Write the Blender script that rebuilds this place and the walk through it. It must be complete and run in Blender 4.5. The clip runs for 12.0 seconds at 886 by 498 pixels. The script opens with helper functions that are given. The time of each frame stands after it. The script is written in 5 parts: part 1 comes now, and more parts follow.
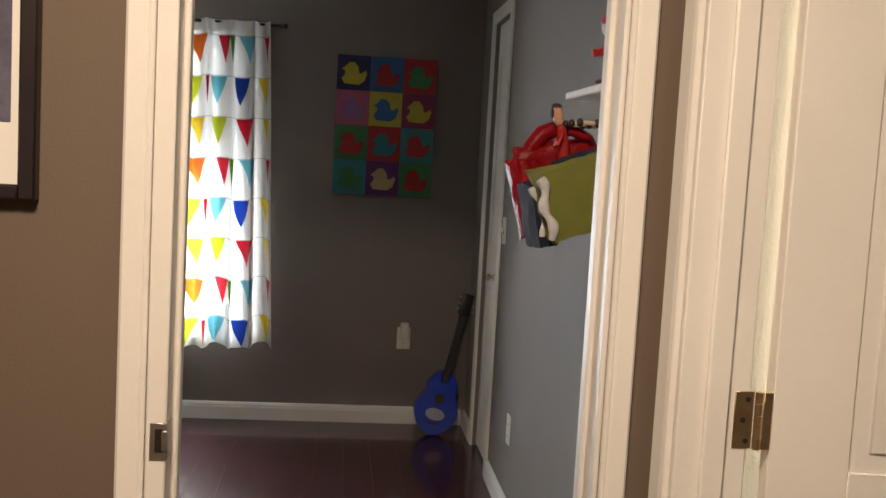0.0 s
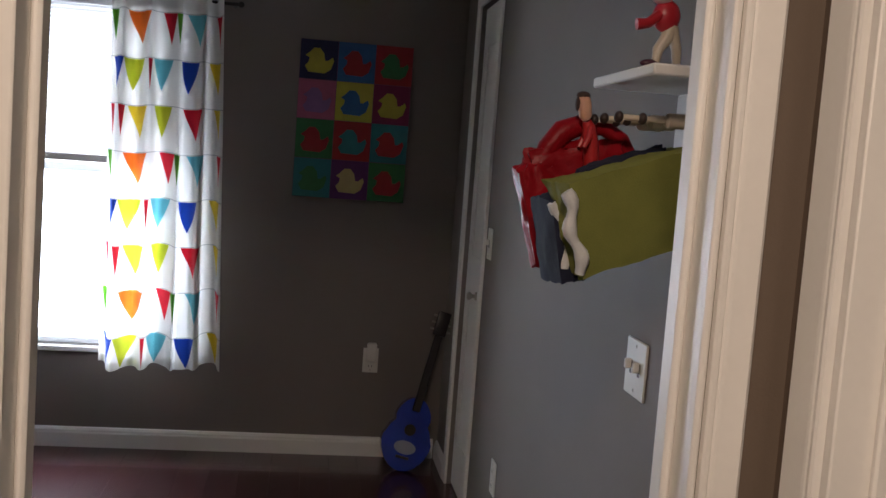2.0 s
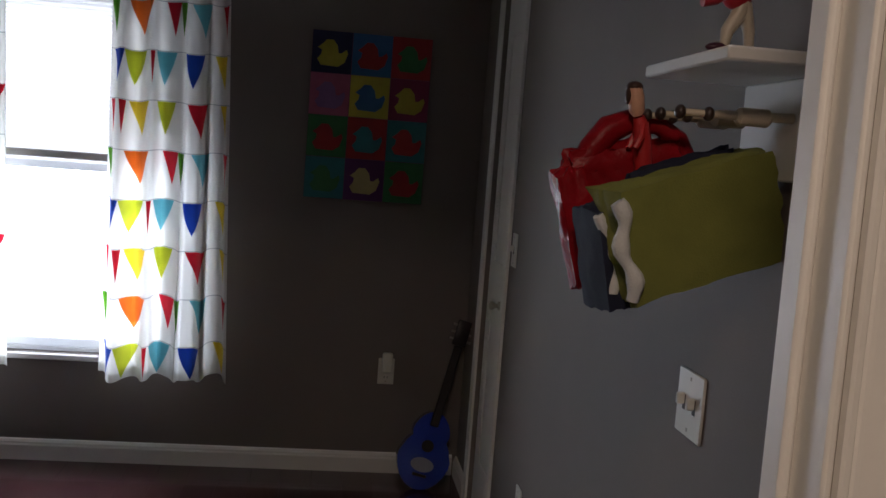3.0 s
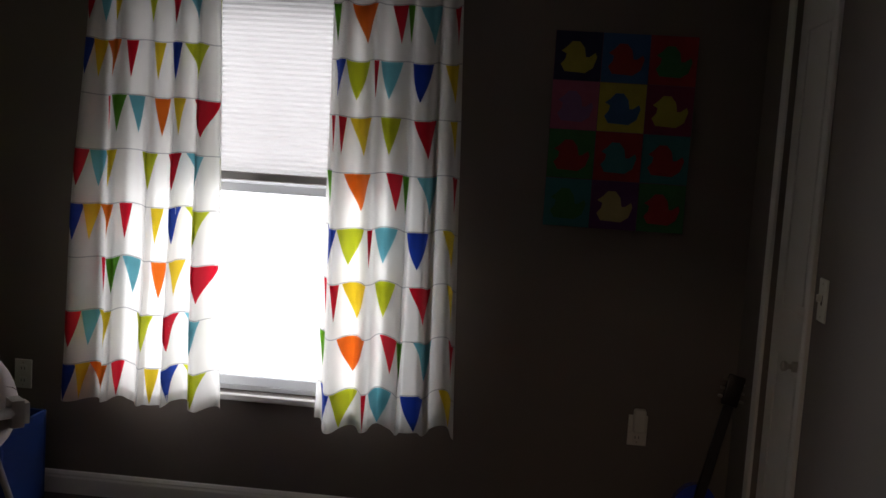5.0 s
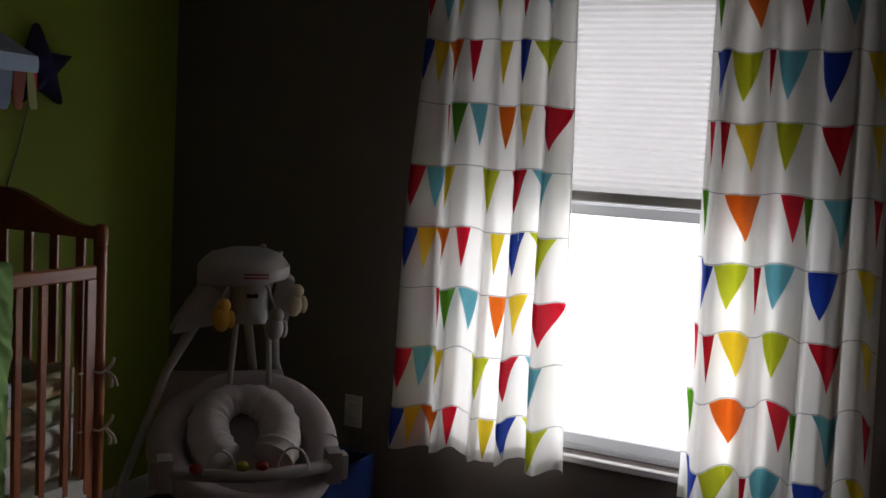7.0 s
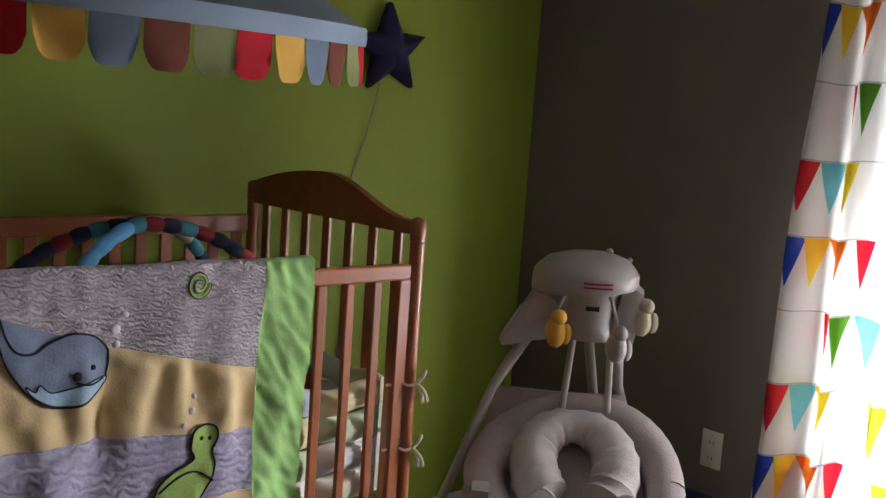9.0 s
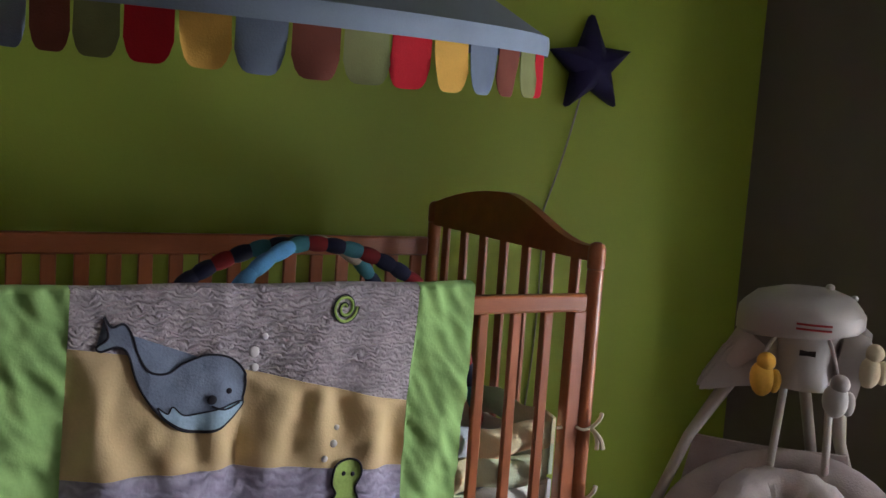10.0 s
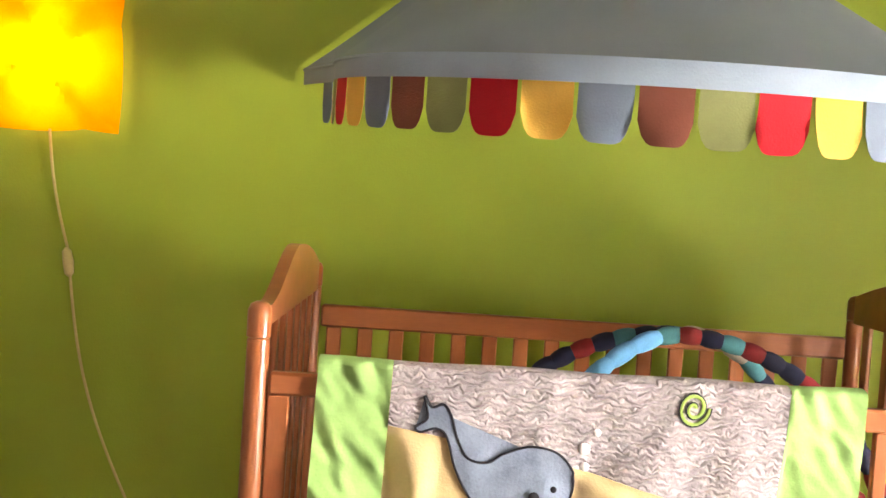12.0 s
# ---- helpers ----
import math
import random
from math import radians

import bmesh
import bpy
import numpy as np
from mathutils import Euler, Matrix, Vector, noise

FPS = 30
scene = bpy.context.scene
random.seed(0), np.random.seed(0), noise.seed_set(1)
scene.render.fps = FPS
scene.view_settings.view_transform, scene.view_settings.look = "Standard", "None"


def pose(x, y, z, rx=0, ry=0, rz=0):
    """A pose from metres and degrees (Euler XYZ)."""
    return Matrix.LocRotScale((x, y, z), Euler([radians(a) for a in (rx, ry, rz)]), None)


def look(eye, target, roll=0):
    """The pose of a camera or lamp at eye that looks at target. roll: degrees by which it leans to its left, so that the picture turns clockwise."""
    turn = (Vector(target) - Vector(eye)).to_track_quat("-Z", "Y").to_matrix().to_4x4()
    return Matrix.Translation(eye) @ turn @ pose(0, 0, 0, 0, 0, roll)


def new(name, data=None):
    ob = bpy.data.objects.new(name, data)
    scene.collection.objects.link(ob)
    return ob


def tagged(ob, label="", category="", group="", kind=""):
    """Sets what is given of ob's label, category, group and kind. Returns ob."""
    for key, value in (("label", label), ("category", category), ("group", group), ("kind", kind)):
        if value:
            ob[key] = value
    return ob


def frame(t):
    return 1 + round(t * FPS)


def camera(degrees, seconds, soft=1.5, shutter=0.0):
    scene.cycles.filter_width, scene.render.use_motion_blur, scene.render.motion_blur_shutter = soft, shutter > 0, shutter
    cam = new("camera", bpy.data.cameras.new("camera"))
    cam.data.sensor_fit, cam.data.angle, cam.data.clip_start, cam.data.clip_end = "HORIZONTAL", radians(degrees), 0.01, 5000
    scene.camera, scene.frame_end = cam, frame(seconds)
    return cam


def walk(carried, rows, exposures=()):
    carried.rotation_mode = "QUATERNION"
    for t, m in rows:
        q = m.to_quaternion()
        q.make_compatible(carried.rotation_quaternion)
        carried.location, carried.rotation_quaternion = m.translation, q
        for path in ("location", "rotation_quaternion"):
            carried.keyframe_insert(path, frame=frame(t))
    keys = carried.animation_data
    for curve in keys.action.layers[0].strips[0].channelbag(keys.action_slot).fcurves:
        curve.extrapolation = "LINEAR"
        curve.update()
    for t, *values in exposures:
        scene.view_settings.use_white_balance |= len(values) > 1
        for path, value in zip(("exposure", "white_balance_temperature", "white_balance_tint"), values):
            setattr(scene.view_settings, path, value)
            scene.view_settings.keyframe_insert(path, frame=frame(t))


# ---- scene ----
cam = camera(48.5, 12.0)
PATH = [
    (0, (0.355, -1.501, 1.377), (0.563, 0.48, 1.198), 3.2),
    (0.5, (0.375, -1.311, 1.38), (0.585, 0.67, 1.204), 3.7),
    (1, (0.381, -1.182, 1.38), (0.607, 0.798, 1.204), 3.9),
    (1.5, (0.377, -1.056, 1.38), (0.627, 0.92, 1.206), 4.2),
    (2, (0.372, -0.936, 1.382), (0.65, 1.036, 1.206), 4.3),
    (2.5, (0.389, -0.788, 1.385), (0.672, 1.184, 1.205), 4.4),
    (2.7, (0.398, -0.731, 1.388), (0.669, 1.242, 1.205), 4.4),
    (4.3, (0.368, -0.44, 1.395), (0.388, 1.55, 1.202), 3.9),
    (4.5, (0.351, -0.354, 1.413), (0.315, 1.635, 1.214), 3.8),
    (5, (0.272, -0.067, 1.422), (0.091, 1.915, 1.225), 3.7),
    (5.5, (0.178, 0.101, 1.394), (-0.139, 2.068, 1.218), 3.5),
    (6, (0.14, 0.249, 1.387), (-0.353, 2.18, 1.222), 3.4),
    (6.5, (0.144, 0.447, 1.407), (-0.562, 2.309, 1.222), 3.1),
    (7, (0.069, 0.551, 1.398), (-0.785, 2.348, 1.2), 3.3),
    (7.2, (0.045, 0.609, 1.397), (-0.87, 2.375, 1.188), 3.5),
    (8.8, (-0.097, 0.919, 1.387), (-1.509, 2.312, 1.132), 4.4),
    (9, (-0.115, 0.948, 1.38), (-1.577, 2.289, 1.125), 4.1),
    (9.5, (-0.147, 1.053, 1.363), (-1.759, 2.211, 1.119), 3.8),
    (10, (-0.185, 1.15, 1.355), (-1.929, 2.104, 1.131), 3.9),
    (10.5, (-0.214, 1.224, 1.348), (-2.062, 1.964, 1.162), 4.1),
    (11, (-0.248, 1.291, 1.348), (-2.176, 1.799, 1.193), 4.1),
    (11.5, (-0.273, 1.326, 1.332), (-2.249, 1.618, 1.23), 3.9),
    (12, (-0.281, 1.377, 1.329), (-2.279, 1.411, 1.244), 3.8),
]
walk(cam, [(r[0], look(*r[1:])) for r in PATH],
     [(0.0, -0.05, 6400, 10), (1.0, -0.3, 6250, 10), (2.0, -0.7, 5950, 14), (2.7, -1.4, 5950, 15), (4.3, -1.65, 6650, 15), (5.2, -2.5, 6800, 17), (7.2, -2.65, 6800, 17),
      (8.5, -0.8, 6700, 16), (9.0, -0.45, 6700, 17), (9.5, -0.65, 6650, 18), (10.0, -0.6, 6600, 18), (10.6, 0.35, 6700, 14), (11.0, 1.15, 6900, 15), (11.5, 1.6, 7500, 15), (12.0, 1.7, 8400, 16)])

# ---- world and light ----
world = bpy.data.worlds.new("world")
scene.world = world
world.use_nodes = True
wn = world.node_tree.nodes
sky = wn.new("ShaderNodeTexSky")
sky.sky_type, sky.sun_disc = "NISHITA", False
sky.sun_elevation, sky.sun_rotation = radians(50), radians(150)
world.node_tree.links.new(sky.outputs[0], wn["Background"].inputs[0])
wn["Background"].inputs[1].default_value = 0.12


def area_lamp(name, m, sx, sy, watts, colour):
    data = bpy.data.lights.new(name, "AREA")
    data.shape, data.size, data.size_y, data.energy, data.color = "RECTANGLE", sx, sy, watts, colour
    ob = new(name, data)
    ob.matrix_world = m
    return ob


area_lamp("lower_window_daylight", look((-0.76, 3.80, 0.86), (-0.76, 0, 0.90)), 1.15, 0.80, 105, (0.88, 0.94, 1.0))
area_lamp("upper_window_daylight", look((-0.76, 3.80, 1.68), (-0.76, 0, 1.50)), 1.15, 0.75, 52, (0.88, 0.94, 1.0))
# unseen warm fill, added under the hall ceiling to brighten casings and door
area_lamp("hall_fill_light", look((0.16, -1.30, 2.40), (0.16, -1.29, 0)), 0.35, 0.35, 62, (1.0, 0.76, 0.54))
# unseen strip light, added behind the open door to brighten its hinge gap
area_lamp("door_gap_fill", look((1.86, -0.068, 1.4), (1.0, 0.012, 1.35)), 0.08, 1.4, 30, (1.0, 0.86, 0.62))


# ---- materials ----
def mat(name, c, rough=0.6, metal=0.0, var=0.18, scale=6.0, bump=0.08, bscale=120.0, stretch=(1, 1, 1), thin=0.0, coat=0.0, per_object=0.0):
    """Painted, wooden, plastic or cloth surface with variation at two scales and fine relief. thin: light let through, for cloth."""
    m = bpy.data.materials.new(name)
    m.use_nodes = True
    nt = m.node_tree
    b = nt.nodes["Principled BSDF"]
    tc = nt.nodes.new("ShaderNodeTexCoord")
    mp = nt.nodes.new("ShaderNodeMapping")
    mp.inputs["Scale"].default_value = stretch
    nt.links.new(tc.outputs["Object"], mp.inputs[0])
    big, fine = nt.nodes.new("ShaderNodeTexNoise"), nt.nodes.new("ShaderNodeTexNoise")
    big.inputs["Scale"].default_value, fine.inputs["Scale"].default_value = scale, bscale
    big.inputs["Detail"].default_value, fine.inputs["Detail"].default_value = 4, 3
    for n in (big, fine):
        nt.links.new(mp.outputs[0], n.inputs["Vector"])
    add = nt.nodes.new("ShaderNodeMath")
    add.operation = "MULTIPLY_ADD"
    nt.links.new(fine.outputs[0], add.inputs[0])
    add.inputs[1].default_value = 0.35
    nt.links.new(big.outputs[0], add.inputs[2])
    value = add.outputs[0]
    if per_object:
        info, mix = nt.nodes.new("ShaderNodeObjectInfo"), nt.nodes.new("ShaderNodeMath")
        mix.operation = "MULTIPLY_ADD"
        nt.links.new(info.outputs["Random"], mix.inputs[0])
        mix.inputs[1].default_value = per_object
        nt.links.new(value, mix.inputs[2])
        value = mix.outputs[0]
    ramp = nt.nodes.new("ShaderNodeValToRGB")
    ramp.color_ramp.elements[0].position, ramp.color_ramp.elements[1].position = 0.4, 0.95 + per_object
    ramp.color_ramp.elements[0].color = (*[max(0, k * (1 - var)) for k in c], 1)
    ramp.color_ramp.elements[1].color = (*[min(1, k * (1 + var)) for k in c], 1)
    nt.links.new(value, ramp.inputs[0])
    nt.links.new(ramp.outputs[0], b.inputs["Base Color"])
    b.inputs["Roughness"].default_value, b.inputs["Metallic"].default_value = rough, metal
    b.inputs["Coat Weight"].default_value = coat
    bp = nt.nodes.new("ShaderNodeBump")
    bp.inputs["Strength"].default_value, bp.inputs["Distance"].default_value = bump, 0.002
    nt.links.new(fine.outputs[0], bp.inputs["Height"])
    nt.links.new(bp.outputs[0], b.inputs["Normal"])
    if thin:
        tr, mx = nt.nodes.new("ShaderNodeBsdfTranslucent"), nt.nodes.new("ShaderNodeMixShader")
        nt.links.new(ramp.outputs[0], tr.inputs[0])
        mx.inputs[0].default_value = thin
        nt.links.new(b.outputs[0], mx.inputs[1])
        nt.links.new(tr.outputs[0], mx.inputs[2])
        nt.links.new(mx.outputs[0], nt.nodes["Material Output"].inputs[0])
    return m


def glow(name, c, strength):
    m = bpy.data.materials.new(name)
    m.use_nodes = True
    b = m.node_tree.nodes["Principled BSDF"]
    b.inputs["Base Color"].default_value = (*c, 1)
    b.inputs["Emission Color"].default_value = (*c, 1)
    b.inputs["Emission Strength"].default_value = strength
    b.inputs["Roughness"].default_value = 0.8
    return m


TAUPE = mat("taupe_paint", (0.192, 0.162, 0.142), 0.75, var=0.05, scale=3, bump=0.25, bscale=240)
GREEN = mat("lime_green_paint", (0.312, 0.405, 0.038), 0.6, var=0.05, scale=3, bump=0.25, bscale=240)
TAN = mat("tan_hall_paint", (0.140, 0.105, 0.078), 0.7, var=0.05, scale=3, bump=0.25, bscale=240)
WHITE = mat("white_trim_paint", (0.78, 0.76, 0.72), 0.5, var=0.04, scale=5, bump=0.08, bscale=90)
CEILING = mat("ceiling_paint", (0.75, 0.74, 0.71), 0.9, var=0.03, bump=0.5, bscale=150)
FLOOR = mat("dark_cherry_planks", (0.048, 0.016, 0.017), 0.22, var=0.35, scale=5, bump=0.15, bscale=60, stretch=(6, 0.6, 1), coat=0.3, per_object=0.2)
GROUT = mat("dark_subfloor", (0.02, 0.012, 0.01), 0.8)
WOOD = mat("cherry_wood", (0.34, 0.105, 0.04), 0.32, var=0.22, scale=5, bump=0.06, bscale=70, stretch=(5, 5, 0.7), coat=0.35)
WOOD_ALONG = mat("cherry_wood_rails", (0.34, 0.105, 0.04), 0.32, var=0.22, scale=5, bump=0.06, bscale=70, stretch=(5, 0.7, 5), coat=0.35)
CLOTH = mat("white_cotton", (0.80, 0.79, 0.76), 0.9, var=0.03, scale=12, bump=0.2, bscale=600, thin=0.5)
SEAM = mat("grey_seam", (0.42, 0.42, 0.43), 0.9, var=0.05, thin=0.35)
FLAGS = {k: mat("printed_" + n, c, 0.9, var=0.06, scale=15, bump=0.2, bscale=600, thin=0.45) for k, n, c in (
    ("r", "red", (0.62, 0.01, 0.03)), ("b", "blue", (0.015, 0.06, 0.42)), ("g", "green", (0.10, 0.33, 0.02)), ("y", "yellow", (0.78, 0.58, 0.03)),
    ("o", "orange", (0.75, 0.16, 0.015)), ("t", "turquoise", (0.16, 0.50, 0.60)), ("l", "lime", (0.55, 0.60, 0.03)))}
BRASS = mat("aged_brass", (0.52, 0.37, 0.20), 0.32, 0.9, var=0.2, scale=30)
NICKEL = mat("brushed_nickel", (0.50, 0.46, 0.40), 0.35, 0.9, var=0.15, scale=30)
DARK = mat("dark_metal", (0.03, 0.025, 0.02), 0.45, 0.3)
PLATE = mat("ivory_plastic", (0.72, 0.70, 0.64), 0.35, var=0.03)
BLACK = mat("black_frame_lacquer", (0.018, 0.013, 0.014), 0.4, var=0.2, scale=20)
PAPER = mat("mat_board", (0.78, 0.77, 0.74), 0.85, var=0.02)
PRINT = mat("slate_purple_print", (0.09, 0.085, 0.13), 0.6, var=0.5, scale=9)
GLASS = bpy.data.materials.new("window_glass")
GLASS.use_nodes = True
gb = GLASS.node_tree.nodes["Principled BSDF"]
gb.inputs["Transmission Weight"].default_value, gb.inputs["Roughness"].default_value, gb.inputs["IOR"].default_value = 1.0, 0.0, 1.1
# thin makes the backlit vinyl glow, standing in for bloom around the window
VINYL = mat("white_vinyl", (0.78, 0.79, 0.80), 0.35, var=0.02, thin=0.3)
SHADE = mat("cellular_shade_fabric", (0.62, 0.61, 0.60), 0.9, var=0.03, thin=0.35)
SHADE_RAIL = mat("shade_bottom_rail", (0.36, 0.34, 0.32), 0.6, var=0.05)


# ---- mesh helpers ----
def part(name, bm, material, parent=None, label="", smooth=True):
    me = bpy.data.meshes.new(name)
    bm.normal_update()
    bm.to_mesh(me)
    bm.free()
    for m in material if isinstance(material, (list, tuple)) else [material]:
        me.materials.append(m)
    if smooth:
        me.shade_smooth()
        me.set_sharp_from_angle(angle=radians(38))
    ob = new(name, me)
    if parent is not None:
        ob.parent = parent
        ob.matrix_parent_inverse = full_pose(parent).inverted()
    return tagged(ob, label)


def full_pose(ob):
    m = ob.matrix_basis.copy()
    while ob.parent is not None:
        m = ob.parent.matrix_basis @ ob.matrix_parent_inverse @ m if ob.parent.parent is None else m
        ob = ob.parent
    return m


def thing(name, at, label, category, group="", kind=""):
    ob = new(name)
    ob.empty_display_size = 0.05
    ob.location = at
    ob.matrix_basis = Matrix.Translation(at)
    return tagged(ob, label, category, group, kind)


def box(bm, x0, x1, y0, y1, z0, z1, bev=0.003, turn=None, slot=0):
    m = Matrix.LocRotScale(((x0 + x1) / 2, (y0 + y1) / 2, (z0 + z1) / 2), None, (x1 - x0, y1 - y0, z1 - z0))
    vs = bmesh.ops.create_cube(bm, size=1, matrix=m)["verts"]
    if bev:
        es = list({e for v in vs for e in v.link_edges})
        out = bmesh.ops.bevel(bm, geom=es, offset=bev, segments=2 if bev > 0.004 else 1, affect="EDGES", profile=0.5)
        vs = list({v for f in out["faces"] for v in f.verts} | {v for v in vs if v.is_valid})
    if turn is not None:
        bmesh.ops.transform(bm, matrix=turn, verts=vs)
    if slot:
        for f in {f for v in vs for f in v.link_faces}:
            f.material_index = slot
    return bm


def one_box(*a, **k):
    return box(bmesh.new(), *a, **k)


def tube(bm, pts, r, seg=10, slot=0, caps=True):
    """A round bar along points; r: one radius or one for each point."""
    pts = [Vector(p) for p in pts]
    rs = r if isinstance(r, (list, tuple)) else [r] * len(pts)
    rings, side = [], None
    for i, p in enumerate(pts):
        d = (pts[min(i + 1, len(pts) - 1)] - pts[max(i - 1, 0)]).normalized()
        if side is None:
            side = d.orthogonal().normalized()
        side = (side - d * side.dot(d)).normalized()
        up = d.cross(side)
        rings.append([bm.verts.new(p + rs[i] * (math.cos(a) * side + math.sin(a) * up)) for a in (2 * math.pi * k / seg for k in range(seg))])
    fs = [bm.faces.new((a[k], a[(k + 1) % seg], b[(k + 1) % seg], b[k])) for a, b in zip(rings, rings[1:]) for k in range(seg)]
    if caps:
        fs += [bm.faces.new(rings[0][::-1]), bm.faces.new(rings[-1])]
    for f in fs:
        f.material_index = slot
    return bm


def ball(bm, c, r, seg=16, turn=None, slot=0, lump=0.0):
    m = Matrix.Translation(c) @ (turn or Matrix()) @ Matrix.Diagonal((*r, 1))
    vs = bmesh.ops.create_uvsphere(bm, u_segments=seg, v_segments=max(6, seg * 2 // 3), radius=1, matrix=m)["verts"]
    if lump:
        for v in vs:
            d = v.co - Vector(c)
            v.co += d * lump * noise.noise(v.co * 14)
    for f in {f for v in vs for f in v.link_faces}:
        f.material_index = slot
    return bm


def sheet(bm, fn, nu, nv, slot=0, back=0.0, away=None):
    """A surface fn(u, v), u and v from 0 to 1; with back, a second skin that far off along away and a closed edge."""
    front = [[bm.verts.new(fn(i / nu, j / nv)) for j in range(nv + 1)] for i in range(nu + 1)]
    fs = [bm.faces.new((front[i][j], front[i + 1][j], front[i + 1][j + 1], front[i][j + 1])) for i in range(nu) for j in range(nv)]
    if back:
        off = Vector(away) * back
        rear = [[bm.verts.new(v.co + off) for v in col] for col in front]
        fs += [bm.faces.new((rear[i][j], rear[i][j + 1], rear[i + 1][j + 1], rear[i + 1][j])) for i in range(nu) for j in range(nv)]
        rim = [(i, 0) for i in range(nu)] + [(nu, j) for j in range(nv)] + [(i, nv) for i in range(nu, 0, -1)] + [(0, j) for j in range(nv, 0, -1)]
        for (i, j), (k, l) in zip(rim, rim[1:] + rim[:1]):
            fs.append(bm.faces.new((front[k][l], front[i][j], rear[i][j], rear[k][l])))
    for f in fs:
        f.material_index = slot
    return bm


def plate_shape(bm, outline, place, thick, slot=0):
    """A flat shape from an outline of (a, b), each laid into the world by place(a, b, depth)."""
    lo, hi = [bm.verts.new(place(a, b, 0)) for a, b in outline], [bm.verts.new(place(a, b, thick)) for a, b in outline]
    fs = [bm.faces.new(hi), bm.faces.new(lo[::-1])]
    n = len(outline)
    fs += [bm.faces.new((lo[k], lo[(k + 1) % n], hi[(k + 1) % n], hi[k])) for k in range(n)]
    for f in fs:
        f.material_index = slot
    return bm


def bow(p, q, sag, n=8):
    p, q, sag = Vector(p), Vector(q), Vector(sag)
    return [p.lerp(q, k / n) + sag * math.sin(math.pi * k / n) for k in range(n + 1)]


# ---- the rooms ----
XR, XG, YW, H = 1.04, -2.51, 3.527, 2.44      # right wall, green wall, window wall, ceiling
WX0, WX1, WZ0, WZ1 = -1.30, -0.22, 0.455, 1.98   # window opening
DX0, DX1, DZ = 0.095, 0.781, 2.04               # doorway into the nursery
CY0, CY1 = 2.716, 3.161                         # closet door
HX = 0.868                                      # right wall of the hall
SY0, SY1 = -0.87, -0.083                        # doorway to the side room


def structure(name, bm, material, label, category):
    return tagged(part(name, bm, material, None, "", smooth=False), label, category, kind="structure")


def wall(name, boxes, material, label):
    bm = bmesh.new()
    for b in boxes:
        box(bm, *b, bev=0)
    return structure(name, bm, material, label, "wall")


wall_window = wall("wall_north", [(XG, WX0, YW, YW + 0.14, 0, H), (WX1, XR, YW, YW + 0.14, 0, H), (WX0, WX1, YW, YW + 0.14, 0, WZ0), (WX0, WX1, YW, YW + 0.14, WZ1, H)],
                   TAUPE, "taupe painted nursery wall around the window")
wall("wall_west", [(XG - 0.12, XG, 0.061, YW + 0.14, 0, H)], GREEN, "lime green painted wall behind the crib")
wall_right = wall("wall_east", [(XR, XR + 0.12, 0.061, CY0, 0, H), (XR, XR + 0.12, CY1, YW + 0.14, 0, H), (XR, XR + 0.12, CY0, CY1, 2.03, H), (XR + 0.10, XR + 0.12, CY0, CY1, 0, 2.03)],
                  TAUPE, "taupe painted wall beside the closet door")
wall("wall_south_nursery", [(XG, DX0, 0.061, 0.088, 0, H), (DX1, XR, 0.061, 0.088, 0, H), (DX0, DX1, 0.061, 0.088, DZ, H)], TAUPE, "taupe painted nursery side of the door wall")
wall("wall_south_hall", [(-1.6, DX0, 0, 0.06, 0, H), (DX1, HX, 0, 0.06, 0, H), (DX0, DX1, 0, 0.06, DZ, H)], TAN, "tan painted hall wall around the doorway")
wall("wall_hall_east", [(HX, HX + 0.10, SY1, 0.055, 0, H), (HX, HX + 0.10, -3.6, SY0, 0, H), (HX, HX + 0.10, SY0, SY1, 2.04, H)], TAN, "tan painted hall wall with a second doorway")
wall("wall_hall_west", [(-1.7, -1.6, -3.6, 0.06, 0, H)], TAN, "tan painted far wall of the hall")
wall("wall_hall_south", [(-1.7, 2.4, -3.7, -3.6, 0, H)], TAN, "tan painted wall at the end of the hall")
wall("wall_side_room", [(HX + 0.10, 2.4, 0.0, 0.055, 0, H), (2.4, 2.5, -3.6, 0.055, 0, H)], CEILING, "pale painted walls of the lit side room")
structure("ceiling", one_box(XG - 0.12, 2.5, -3.7, YW + 0.14, H, H + 0.1, bev=0), CEILING, "white textured ceiling", "ceiling")
floor = structure("floor", one_box(XG - 0.12, 2.5, -3.7, YW + 0.14, -0.1, -0.004, bev=0), GROUT, "dark cherry plank floor", "floor")

# baseboards with a rounded top lip
def baseboard(a, b, normal):
    bm = bmesh.new()
    a, b, n = Vector((*a, 0)), Vector((*b, 0)), Vector((*normal, 0))
    prof = [(0, 0), (0.014, 0), (0.014, 0.062), (0.011, 0.070), (0.011, 0.076), (0.006, 0.086), (0, 0.090)]
    ra, rb = ([bm.verts.new(p + n * (d + 0.001) + Vector((0, 0, z))) for d, z in prof] for p in (a, b))
    k = len(prof)
    for i in range(k):
        bm.faces.new((ra[i], rb[i], rb[(i + 1) % k], ra[(i + 1) % k]))
    bm.faces.new(ra), bm.faces.new(rb[::-1])
    bmesh.ops.recalc_face_normals(bm, faces=bm.faces)
    structure("baseboard", bm, WHITE, "white moulded baseboard", "baseboard")


baseboard((XG, YW), (XR - 0.02, YW), (0, -1))
baseboard((XG, 0.14), (XG, YW - 0.016), (1, 0))
baseboard((XR, 0.14), (XR, CY0 - 0.06), (-1, 0))
baseboard((XR, CY1 + 0.06), (XR, YW - 0.016), (-1, 0))
baseboard((-1.58, 0), (DX0 - 0.1, 0), (0, -1))


